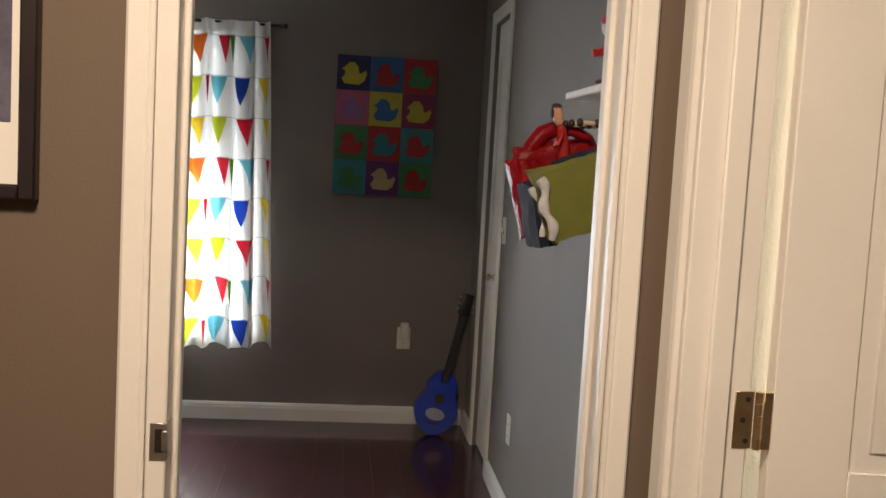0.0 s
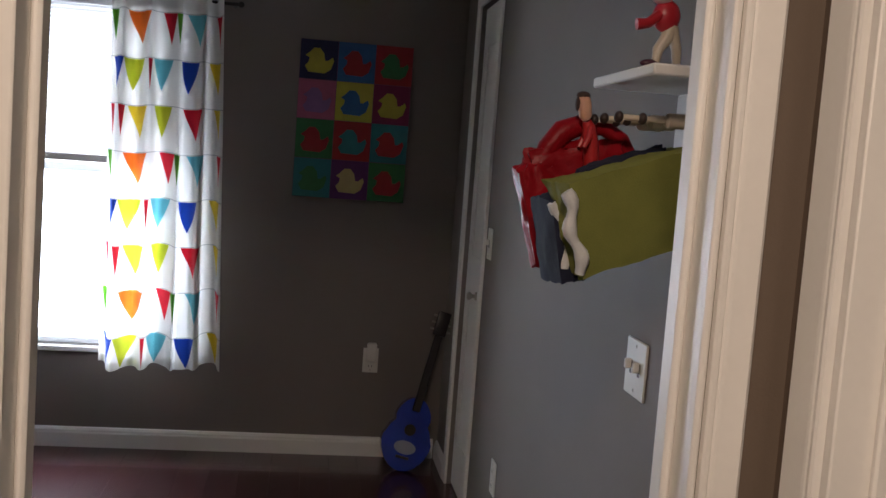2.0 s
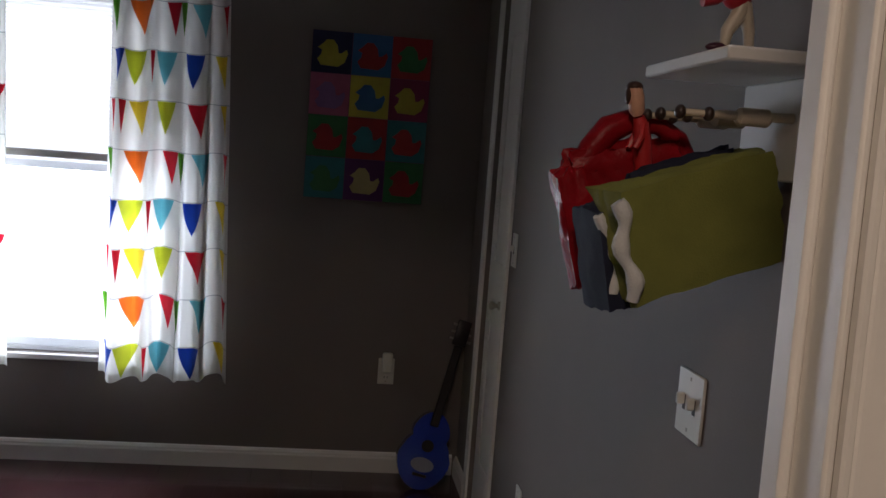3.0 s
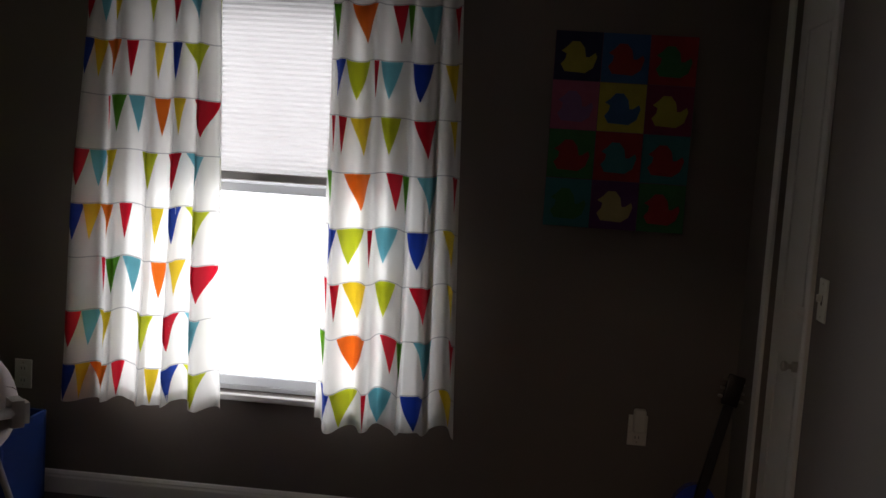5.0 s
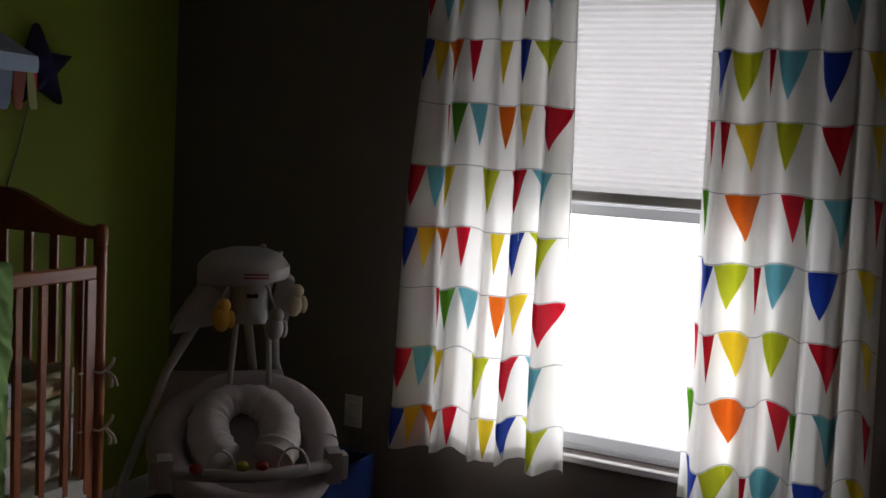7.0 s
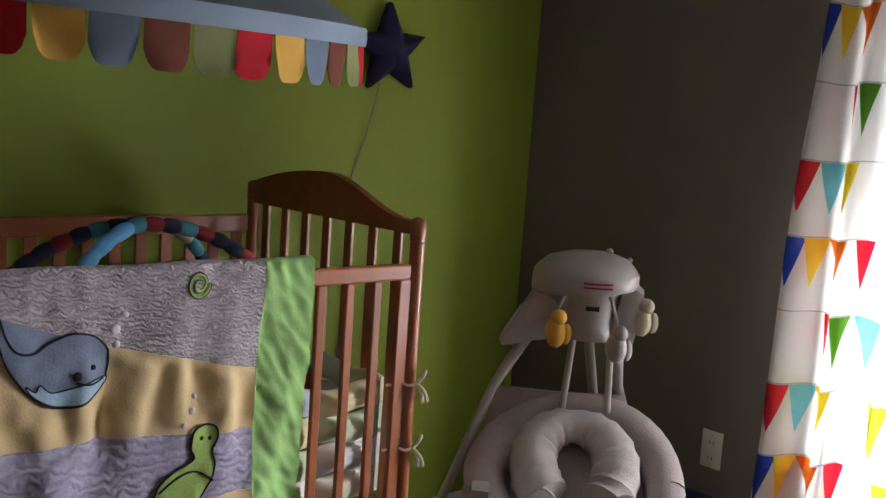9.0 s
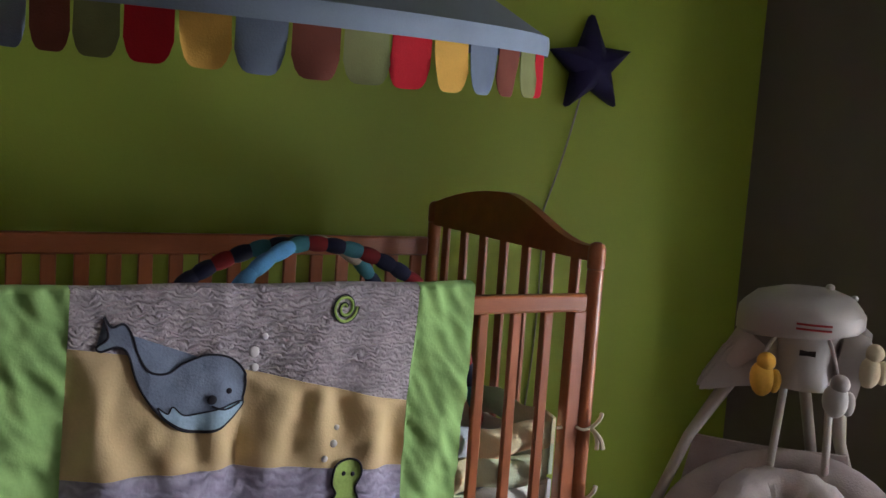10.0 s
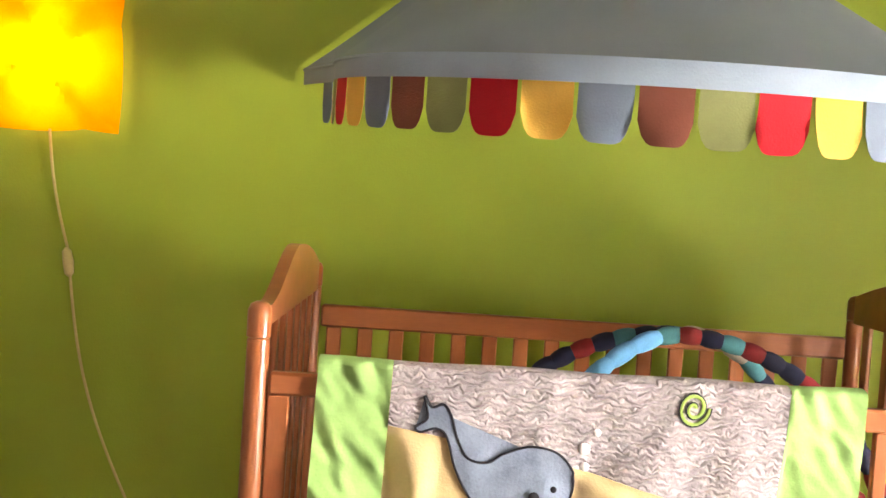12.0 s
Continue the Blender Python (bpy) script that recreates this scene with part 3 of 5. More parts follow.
# ---- shelf by the doorway, with pegs and hanging bags ----
SX0, SHY0, SHY1, SHZ = 0.866, 0.485, 0.80, 1.552
shelf = thing("wall_shelf", (XR, 0.5, SHZ), "white painted wall shelf with wooden pegs under it", "shelf")
part("board", one_box(SX0, XR - 0.001, SHY0, SHY1, SHZ - 0.018, SHZ, bev=0.003), WHITE, shelf)
part("back_rail", one_box(XR - 0.018, XR - 0.001, SHY0 + 0.01, SHY1 - 0.01, SHZ - 0.16, SHZ - 0.0185, bev=0.003), WHITE, shelf)
PALE = mat("pale_turned_wood", (0.66, 0.56, 0.42), 0.5, var=0.12, stretch=(1, 6, 6))
KNOB = mat("dark_brown_knob", (0.045, 0.028, 0.022), 0.35, var=0.2, scale=30)
PEG_Z = 1.476
for y in (0.62, 0.70, 0.76):
    peg = part("peg", tube(bmesh.new(), [(XR - 0.018, y, PEG_Z + 0.003), (0.94, y, PEG_Z), (0.91, y, PEG_Z), (0.862, y, PEG_Z)], [0.007, 0.0055, 0.005, 0.005], 12), PALE, shelf)
    part("collar", tube(bmesh.new(), [(0.940, y, PEG_Z), (0.945, y, PEG_Z), (0.985, y, PEG_Z), (0.990, y, PEG_Z)], [0.008, 0.0125, 0.0125, 0.008], 14), PALE, peg)
    for x in (0.862, 0.902):
        part("knob", ball(bmesh.new(), (x, y, PEG_Z), (0.008, 0.010, 0.010), 12), KNOB, peg, "dark knob")

CLOTHS = {n: mat(n, c, 0.85, var=0.15, scale=14, bump=0.5, bscale=380) for n, c in (
    ("olive_green_cotton", (0.215, 0.225, 0.045)), ("navy_cotton", (0.012, 0.015, 0.038)), ("white_fleece", (0.72, 0.72, 0.70)))}
RED_SHINY = mat("shiny_red_vinyl", (0.30, 0.006, 0.012), 0.36, var=0.25, scale=20, bump=1.0, bscale=70)
RED_SHINY.node_tree.nodes["Principled BSDF"].inputs["Specular IOR Level"].default_value = 0.18


def cushion(bm, m, hx_, hy_, hz_, puff, n=14, wob=0.05):
    """A soft block with rounded corners, bulging sides and creases."""
    for axis in range(3):
        for s in (-1, 1):
            def f(u, v, axis=axis, s=s):
                q = [0, 0, 0]
                q[axis], q[(axis + 1) % 3], q[(axis + 2) % 3] = s, 2 * u - 1, 2 * v - 1
                d = Vector(q)
                r = d.normalized()
                p = d.lerp(r * 1.15, puff)
                k = 1 + wob * noise.noise(p * 2.7 + Vector((hx_ * 40, 3, 1))) + 0.4 * wob * noise.noise(p * 7)
                return m @ Vector((p.x * hx_ * k, p.y * hy_ * k, p.z * hz_ * k))
            sheet(bm, f, n, n)
    bmesh.ops.remove_doubles(bm, verts=bm.verts, dist=0.0002)
    bmesh.ops.recalc_face_normals(bm, faces=bm.faces)
    return bm


bag = thing("hanging_bag", (0.90, 0.64, 1.22), "olive green fabric bag with navy side and white fleece trim", "bag")
tilt = Matrix.Translation((0.906, 0.655, 1.325)) @ pose(0, 0, 0, 0, -17, 14)
part("body", cushion(bmesh.new(), tilt, 0.128, 0.040, 0.080, 0.08, wob=0.08), CLOTHS["olive_green_cotton"], bag)
part("side", cushion(bmesh.new(), tilt @ Matrix.Translation((-0.114, 0.045, -0.022)) @ pose(0, 0, 0, 0, 4, 0), 0.028, 0.040, 0.074, 0.2, wob=0.08), CLOTHS["navy_cotton"], bag, "navy side")
part("lining", cushion(bmesh.new(), tilt @ Matrix.Translation((0.03, 0.052, 0.034)), 0.085, 0.026, 0.050, 0.3, wob=0.12), CLOTHS["navy_cotton"], bag, "navy lining at the open top")


def fleece(points, r):
    return tube(bmesh.new(), [tilt @ Vector(p) for p in points], [r * (1 + 0.22 * math.sin(k * 1.1)) for k in range(len(points))], 10)


part("fleece_trim", fleece([(-0.131 + 0.005 * math.sin(k * 0.62), -0.040 - 0.003 * math.sin(k * 0.62), 0.066 - k * 0.0085) for k in range(17)], 0.0105), CLOTHS["white_fleece"], bag, "white fleece trim")
part("fleece_trim", fleece([(-0.136 + 0.012 * math.sin(k * 0.22), 0.010, 0.045 - k * 0.0080) for k in range(15)], 0.0075), CLOTHS["white_fleece"], bag, "white fleece trim")

red_bag = thing("red_bag", (0.85, 0.80, 1.22), "shiny red vinyl bag with round handle holes behind a green bag", "bag")
part("flap", cushion(bmesh.new(), Matrix.Translation((0.790, 0.795, 1.302)) @ pose(0, 0, 0, 0, -16, 0), 0.034, 0.030, 0.092, 0.25, wob=0.14), RED_SHINY, red_bag)
bm = bmesh.new()
arch = [(0.775, 1.385), (0.790, 1.420), (0.815, 1.452), (0.850, 1.468), (0.890, 1.464), (0.925, 1.445), (0.945, 1.41)]
tube(bm, [(a, 0.79, b) for a, b in arch], [0.016, 0.020, 0.022, 0.018, 0.015, 0.014, 0.014], 12)
part("handle", bm, RED_SHINY, red_bag)
part("body", cushion(bmesh.new(), Matrix.Translation((0.850, 0.800, 1.372)) @ pose(0, 0, 0, 0, -10, 0), 0.092, 0.028, 0.062, 0.3, wob=0.16), RED_SHINY, red_bag)

toy = bmesh.new()
tube(toy, [(0.722, 0.52, 1.385), (0.718, 0.518, 1.42), (0.713, 0.516, 1.440), (0.709, 0.514, 1.448)], [0.010, 0.0105, 0.009, 0.006], 12, slot=0)
tube(toy, [(0.708, 0.513, 1.450), (0.706, 0.512, 1.454), (0.703, 0.511, 1.470), (0.700, 0.510, 1.482), (0.699, 0.509, 1.486)], [0.006, 0.0088, 0.0095, 0.008, 0.003], 12, slot=1)
ball(toy, (0.7005, 0.511, 1.481), (0.0098, 0.0098, 0.006), 12, slot=2)
ball(toy, (0.6935, 0.511, 1.470), (0.0035, 0.0075, 0.010), 10, slot=2)
for k in (-1, 1):
    tube(toy, [(0.714, 0.516 + 0.007 * k, 1.440), (0.710, 0.514 + 0.014 * k, 1.425), (0.704, 0.512 + 0.013 * k, 1.412)], [0.0038, 0.0042, 0.0035], 8, slot=0)
bmesh.ops.transform(toy, verts=toy.verts, matrix=Matrix.Translation((0.838, 0.745, 1.490)) @ Matrix.Scale(1.3, 4) @ Matrix.Translation((-0.703, -0.511, -1.462)))
tagged(part("toy_figure", toy, [mat("toy_red", (0.5, 0.02, 0.02), 0.4), mat("toy_peach", (0.75, 0.42, 0.28), 0.5), mat("toy_brown", (0.06, 0.03, 0.02), 0.5)]), "small red and peach toy figure sticking out of the red bag", "toy")

fig = bmesh.new()
fx, fy, fz = 0.0, 0.0, 0.0
tube(fig, [(fx, fy, fz), (fx, fy, fz + 0.012), (fx, fy, fz + 0.014)], [0.053, 0.053, 0.048], 24, slot=0)
ball(fig, (fx - 0.022, fy - 0.01, fz + 0.022), (0.026, 0.012, 0.010), 12, slot=0)
tube(fig, [(fx - 0.010, fy - 0.01, fz + 0.024), (fx - 0.006, fy - 0.008, fz + 0.055), (fx + 0.016, fy, fz + 0.085), (fx + 0.022, fy, fz + 0.115)], [0.009, 0.013, 0.016, 0.018], 12, slot=1)
tube(fig, [(fx + 0.05, fy + 0.01, fz + 0.014), (fx + 0.045, fy + 0.008, fz + 0.06), (fx + 0.026, fy, fz + 0.11)], [0.009, 0.012, 0.016], 12, slot=1)
ball(fig, (fx + 0.010, fy, fz + 0.135), (0.034, 0.026, 0.038), 16, slot=2)
tube(fig, [(fx - 0.010, fy - 0.01, fz + 0.135), (fx - 0.040, fy - 0.02, fz + 0.112), (fx - 0.066, fy - 0.02, fz + 0.108)], [0.013, 0.012, 0.014], 10, slot=2)
ball(fig, (fx - 0.004, fy - 0.004, fz + 0.195), (0.034, 0.032, 0.036), 16, slot=3)
ball(fig, (fx - 0.004, fy - 0.004, fz + 0.212), (0.037, 0.035, 0.026), 16, slot=2)
bmesh.ops.transform(fig, verts=fig.verts, matrix=Matrix.Translation((0.928, 0.645, SHZ)) @ Matrix.Scale(0.70, 4))
tagged(part("figurine", fig, [mat("dark_plum_base", (0.06, 0.012, 0.03), 0.35), mat("figurine_cream", (0.62, 0.54, 0.42), 0.4), mat("figurine_red", (0.45, 0.02, 0.03), 0.35), mat("figurine_white", (0.7, 0.66, 0.6), 0.4)]),
       "red and cream sports figurine on a dark round base", "figurine")

# ---- crib ----
CF, CB, CL, CR = -1.612, -2.245, 1.158, 2.250   # front, back, left and right post lines
crib = thing("crib", ((CF + CB) / 2, (CL + CR) / 2, 0), "reddish varnished wooden crib with slatted sides and arched ends", "crib")
POST_H = 1.186
for x in (CF, CB):
    for y in (CL, CR):
        top = POST_H if x == CF else 1.205
        part("post", tube(bmesh.new(), [(x, y, 0), (x, y, 0.02), (x, y, top - 0.052), (x, y, top - 0.050), (x, y, top - 0.048), (x, y, top - 0.012), (x, y, top - 0.004), (x, y, top)], [0.013, 0.0155, 0.0155, 0.0135, 0.0165, 0.0165, 0.013, 0.006], 18), WOOD, crib)


def rail(name, x, z0, z1, half=0.010):
    part(name, one_box(x - half, x + half, CL + 0.018, CR - 0.018, z0, z1, bev=0.004), WOOD_ALONG, crib)


rail("front_top_rail", CF, 1.060, 1.092)
rail("front_bottom_rail", CF, 0.42, 0.46)
rail("back_top_rail", CB, 1.076, 1.120)
rail("back_bottom_rail", CB, 0.30, 0.34)
step = 0.0672
ys = [CR - 0.031 - step * k for k in range(1, 15)]


def slat(x, y, z0, z1, wx, wy):
    part("slat", one_box(x - wx / 2, x + wx / 2, y - wy / 2, y + wy / 2, z0, z1, bev=0.0025), WOOD, crib)


for y in [CR - 0.029, CL + 0.032] + ys:
    if CL + 0.05 < y < CR - 0.04 or y in (CR - 0.029, CL + 0.032):
        edge = y in (CR - 0.029, CL + 0.032)
        slat(CF, y, 0.46, 1.0605, 0.012, 0.030 if edge else 0.020)
for k in range(17):
    y = CL + 0.045 + (CR - CL - 0.09) * k / 16
    slat(CB, y, 0.34, 1.0765, 0.010, 0.030)


def end_top(s):
    """Height of the end's top edge; s is 0 at the front post, 1 at the back."""
    if s < 0.5:
        k = max(0, s - 0.03) / 0.47
        return 1.178 + 0.073 * k * k * (3 - 2 * k)
    return 1.251 - 0.047 * ((s - 0.5) / 0.5) ** 2


for y, name in ((CL, "headboard"), (CR, "footboard")):
    bm = bmesh.new()
    def end_panel(u, v, y=y):
        x = CF - 0.014 + u * (CB + 0.028 - CF) 
        lo = 1.150
        return (x, y - 0.010, lo + v * (end_top(u) - lo))
    sheet(bm, end_panel, 30, 4, back=0.020, away=(0, 1, 0))
    bmesh.ops.recalc_face_normals(bm, faces=bm.faces)
    part(name, bm, WOOD_ALONG, crib)
    part("end_rail", one_box(CB + 0.016, CF - 0.016, y - 0.009, y + 0.009, 0.40, 0.45, bev=0.004), WOOD_ALONG, crib)
    for k in range(7):
        x = CF - 0.062 + (CB - CF + 0.124) * k / 6
        slat(x, y, 0.45, 1.155, 0.026, 0.010)
part("mattress_base", one_box(CB + 0.02, CF - 0.02, CL + 0.02, CR - 0.02, 0.45, 0.475, bev=0.004), WOOD_ALONG, crib)
SHEETING = mat("pale_crib_sheet", (0.66, 0.66, 0.60), 0.9, var=0.12, scale=8, bump=0.3, bscale=400)
mattress = part("crib_mattress", cushion(bmesh.new(), Matrix.Translation(((CF + CB) / 2, (CL + CR) / 2, 0.535)), 0.325, 0.515, 0.058, 0.05, 16, 0.01), SHEETING)
tagged(mattress, "pale sheeted mattress lying in the crib", "mattress")

# padded bumper round the inside of the crib, tied to the posts
bumper = thing("crib_bumper", ((CF + CB) / 2, (CL + CR) / 2, 0.6), "padded pastel patchwork bumper tied to the crib posts", "crib bumper")
PASTELS = [mat("pastel_" + n, c, 0.9, var=0.15, scale=12, bump=0.5, bscale=300) for n, c in (("cream", (0.80, 0.77, 0.64)), ("green", (0.60, 0.72, 0.52)), ("blue", (0.58, 0.66, 0.74)), ("white", (0.82, 0.82, 0.80)), ("yellow", (0.80, 0.73, 0.46)))]
def bumper_side(p, q, normal):
    p, q, nrm = Vector(p), Vector(q), Vector(normal)
    count = max(4, round((q - p).length / 0.16))
    for k in range(count):
        for r, (z0, z1) in enumerate(((0.60, 0.665), (0.665, 0.73), (0.73, 0.79), (0.79, 0.845))):
            a, b = p.lerp(q, k / count), p.lerp(q, (k + 1) / count)
            def puff(u, v):
                w = a.lerp(b, u)
                d = 0.022 * math.sin(math.pi * min(1, max(0, u))) ** 0.5 * math.sin(math.pi * v) ** 0.5
                wave = 0.006 * math.sin(40 * (w.x + w.y) + r * 2)
                return w + nrm * d + Vector((0, 0, z0 + v * (z1 - z0) + wave))
            bm = bmesh.new()
            sheet(bm, puff, 8, 6, back=0.008, away=-nrm)
            bmesh.ops.recalc_face_normals(bm, faces=bm.faces)
            part("patch", bm, PASTELS[(k * 2 + r * 3) % 5], bumper)
bumper_side((CF - 0.030, CL + 0.05, 0), (CF - 0.030, CR - 0.05, 0), (1, 0, 0))
bumper_side((CF - 0.05, CR - 0.032, 0), (CB + 0.05, CR - 0.032, 0), (0, -1, 0))
bumper_side((CB + 0.032, CL + 0.05, 0), (CB + 0.032, CR - 0.05, 0), (1, 0, 0))
TIE = mat("cream_tie_tape", (0.66, 0.60, 0.46), 0.9, var=0.1)
for y, s in ((CR, 1), (CL, -1)):
    for z in (0.842, 0.704):
        bm = bmesh.new()
        tube(bm, [(CF + 0.018 * math.cos(a), y + 0.018 * math.sin(a), z + 0.002 * math.sin(3 * a)) for a in (math.pi * 2 * k / 14 for k in range(15))], 0.003, 6)
        tie = part("tie", bm, TIE, bumper, "cream fabric tie knotted round the post")
        for dx, dz in ((0.012, 0.030), (0.022, -0.034), (0.002, -0.040)):
            part("tie_end", tube(bmesh.new(), bow((CF + 0.016, y + s * 0.008, z), (CF + 0.016 + dx, y + s * (0.012 + abs(dz) * 0.3), z + dz), (0.008, 0, 0.004), 6), [0.004, 0.004, 0.0035, 0.004, 0.004, 0.004, 0.0045], 6), TIE, tie)
        part("tie_band", tube(bmesh.new(), [(CF, y - s * 0.010, z), (CF - 0.004, y - s * 0.055, z)], 0.003, 6), TIE, tie)

# play gym of two crossed padded arches standing on the mattress
gym = thing("play_gym", (-1.95, 1.75, 0.6), "padded baby play gym with striped crossing arches inside the crib", "play gym")
STRIPES = [mat("gym_" + n, c, 0.85, var=0.2, scale=25, bump=0.4, bscale=300) for n, c in (("navy", (0.012, 0.015, 0.05)), ("red", (0.24, 0.012, 0.016)), ("teal", (0.05, 0.22, 0.26)), ("sky_blue", (0.12, 0.40, 0.72)), ("beige", (0.52, 0.44, 0.33)))]
def gym_arch(p, q, colours, n=14, r=0.017):
    p, q = Vector(p), Vector(q)
    apex = 1.140
    def at(s):
        a = math.pi * s
        w = p.lerp(q, 0.5 - 0.5 * math.cos(a))
        return Vector((w.x, w.y, 0.60 + (apex - 0.60) * math.sin(a) ** 0.75))
    for k in range(n):
        pts = [at((k + j / 4) / n) for j in range(5)]
        part("arch_section", tube(bmesh.new(), pts, [r * 0.86, r * 1.04, r * 1.08, r * 1.04, r * 0.86], 12), STRIPES[colours[k % len(colours)]], gym)
gym_arch((-1.96, 1.42, 0), (-1.90, 2.205, 0), (0, 1, 0, 2, 0, 0, 1, 0, 2, 1, 0), 34, 0.0145)
gym_arch((-1.76, 1.52, 0), (-2.12, 2.12, 0), (3, 3, 3, 3, 3, 3, 3, 3, 3, 2, 4, 4, 4, 2, 0, 4, 1, 0, 2, 0), 20, 0.0145)
doll_red = part("hanging_toy", cushion(bmesh.new(), Matrix.Translation((-1.80, 2.07, 0.90)), 0.018, 0.018, 0.028, 0.5, 6), STRIPES[1], gym, "small red hanging toy")

# ---- quilt over the front rail ----
quilt = thing("baby_quilt", (CF + 0.02, 1.61, 1.10), "baby quilt with whale and turtle patches hung over the crib rail", "quilt")
QL, QR, QT, QB = 1.243, 1.985, 1.108, 0.60


def drape(y, z, off=0.0):
    """Front face of the hung quilt, with its folds; z above QT goes over the rail and down behind."""
    low = min(1.0, max(0.0, (QT - z) / 0.3))
    free = 1 - 0.85 * math.exp(-((y - 1.50) / 0.11) ** 4 - ((z - 0.985) / 0.09) ** 4) - 0.8 * math.exp(-((y - 1.74) / 0.08) ** 4 - ((z - 0.765) / 0.09) ** 4)
    x = CF + 0.021 + 0.020 * low + 0.012 * low * free * math.sin(21 * y + 2.5 * z) + 0.008 * low * free * math.sin(47 * y - 9 * z) + 0.0030 * noise.noise(Vector((y * 38, z * 38, 1.7))) + 0.0045 * noise.noise(Vector((y * 16, z * 9, 4.2)))
    gather = max(0.0, min(1.0, (first_seam(y) - z) / 0.02)) * max(0.0, min(1.0, (z - second_seam(y) + 0.03) / 0.05)) if QL + 0.1 < y < QR - 0.103 else 0.0
    x += 0.0085 * gather * free * math.sin(74 * y + 6 * z + 2 * noise.noise(Vector((y * 9, z * 9, 0))))
    if y < QL + 0.1 or y > QR - 0.103:
        x += 0.0060 * noise.noise(Vector((y * 52 + z * 30, z * 14 - y * 8, 7.7))) - 0.0050 * abs(noise.noise(Vector((y * 40 + z * 34, z * 12 - y * 10, 3.1))))
    slide = -0.014 * low * (1 if y > 1.6 else 0.6) * math.sin(3 * (y - 1.2))
    edge = 0.0012 * math.sin(26 * y) * (z > QT - 0.01)
    return Vector((x + off, y + slide - 0.03 * (QT - z) * 0.6, z + edge))


def first_seam(y):
    return 1.036 - 0.105 * (y - 1.343) / 0.529 + 0.006 * math.sin(9 * y)


def second_seam(y):
    return 0.842 - 0.02 * (y - 1.43) / 0.43 - 0.008 * math.sin(7 * y)


def third_seam(y):
    return 0.70 + 0.01 * math.sin(8 * y)


QUILT = {n: mat(n, c, 0.95, var=v, scale=s, bump=b, bscale=bs) for n, c, v, s, b, bs in (
    ("mint_satin_binding", (0.33, 0.58, 0.20), 0.12, 10, 0.3, 160), ("lavender_grey_plush", (0.46, 0.42, 0.44), 0.22, 55, 0.9, 170), ("butter_cotton", (0.66, 0.50, 0.27), 0.10, 9, 0.3, 260),
    ("lilac_cotton", (0.40, 0.38, 0.50), 0.15, 30, 0.4, 220), ("whale_blue", (0.19, 0.24, 0.33), 0.25, 22, 0.5, 260), ("belly_blue", (0.34, 0.50, 0.62), 0.2, 25, 0.4, 200), ("turtle_green", (0.34, 0.50, 0.13), 0.2, 25, 0.4, 200))}
def ripple(m, scale, strength, dark):
    """Wavy quilting lines pressed into a cloth."""
    nt = m.node_tree
    wave, bump = nt.nodes.new("ShaderNodeTexWave"), nt.nodes.new("ShaderNodeBump")
    tc = nt.nodes.new("ShaderNodeTexCoord")
    wave.bands_direction = "Z"
    wave.inputs["Scale"].default_value, wave.inputs["Distortion"].default_value, wave.inputs["Detail"].default_value, wave.inputs["Detail Scale"].default_value = scale, 9.0, 2.0, 1.6
    nt.links.new(tc.outputs["Object"], wave.inputs["Vector"])
    bump.inputs["Strength"].default_value, bump.inputs["Distance"].default_value = strength, 0.004
    nt.links.new(wave.outputs["Fac"], bump.inputs["Height"])
    b = nt.nodes["Principled BSDF"]
    nt.links.new(b.inputs["Normal"].links[0].from_socket, bump.inputs["Normal"])
    nt.links.new(bump.outputs[0], b.inputs["Normal"])
    mix = nt.nodes.new("ShaderNodeMixRGB")
    mix.blend_type = "MULTIPLY"
    mix.inputs[2].default_value = (dark, dark * 0.97, dark, 1)
    nt.links.new(wave.outputs["Fac"], mix.inputs[0])
    nt.links.new(b.inputs["Base Color"].links[0].from_socket, mix.inputs[1])
    nt.links.new(mix.outputs[0], b.inputs["Base Color"])


ripple(QUILT["lavender_grey_plush"], 38.0, 0.7, 0.86)
ripple(QUILT["lilac_cotton"], 18.0, 0.5, 0.85)
THREAD = mat("dark_stitching", (0.012, 0.014, 0.025), 0.8)


def quilt_panel(name, y0, y1, hi, lo, material, nu=40, nv=20, off=0.0):
    bm = bmesh.new()
    def f(u, v):
        y = y0 + u * (y1 - y0)
        return drape(y, lo(y) + v * (hi(y) - lo(y)), off)
    sheet(bm, f, nu, nv, back=0.008, away=(-1, 0, 0))
    bmesh.ops.recalc_face_normals(bm, faces=bm.faces)
    return part(name, bm, material, quilt)


top_edge, bottom_edge = (lambda y: QT), (lambda y: QB)
quilt_panel("binding", QL, 1.343, top_edge, bottom_edge, QUILT["mint_satin_binding"], 22, 110)
quilt_panel("binding", 1.882, QR, top_edge, bottom_edge, QUILT["mint_satin_binding"], 22, 110)
quilt_panel("plush_band", 1.3435, 1.8815, top_edge, first_seam, QUILT["lavender_grey_plush"], 70, 24)
quilt_panel("cotton_band", 1.3435, 1.8815, lambda y: first_seam(y) - 0.0005, second_seam, QUILT["butter_cotton"], 120, 24)
quilt_panel("lilac_band", 1.3435, 1.8815, lambda y: second_seam(y) - 0.0005, third_seam, QUILT["lilac_cotton"], 70, 16)
quilt_panel("cotton_band", 1.3435, 1.8815, lambda y: third_seam(y) - 0.0005, bottom_edge, QUILT["butter_cotton"], 70, 12)
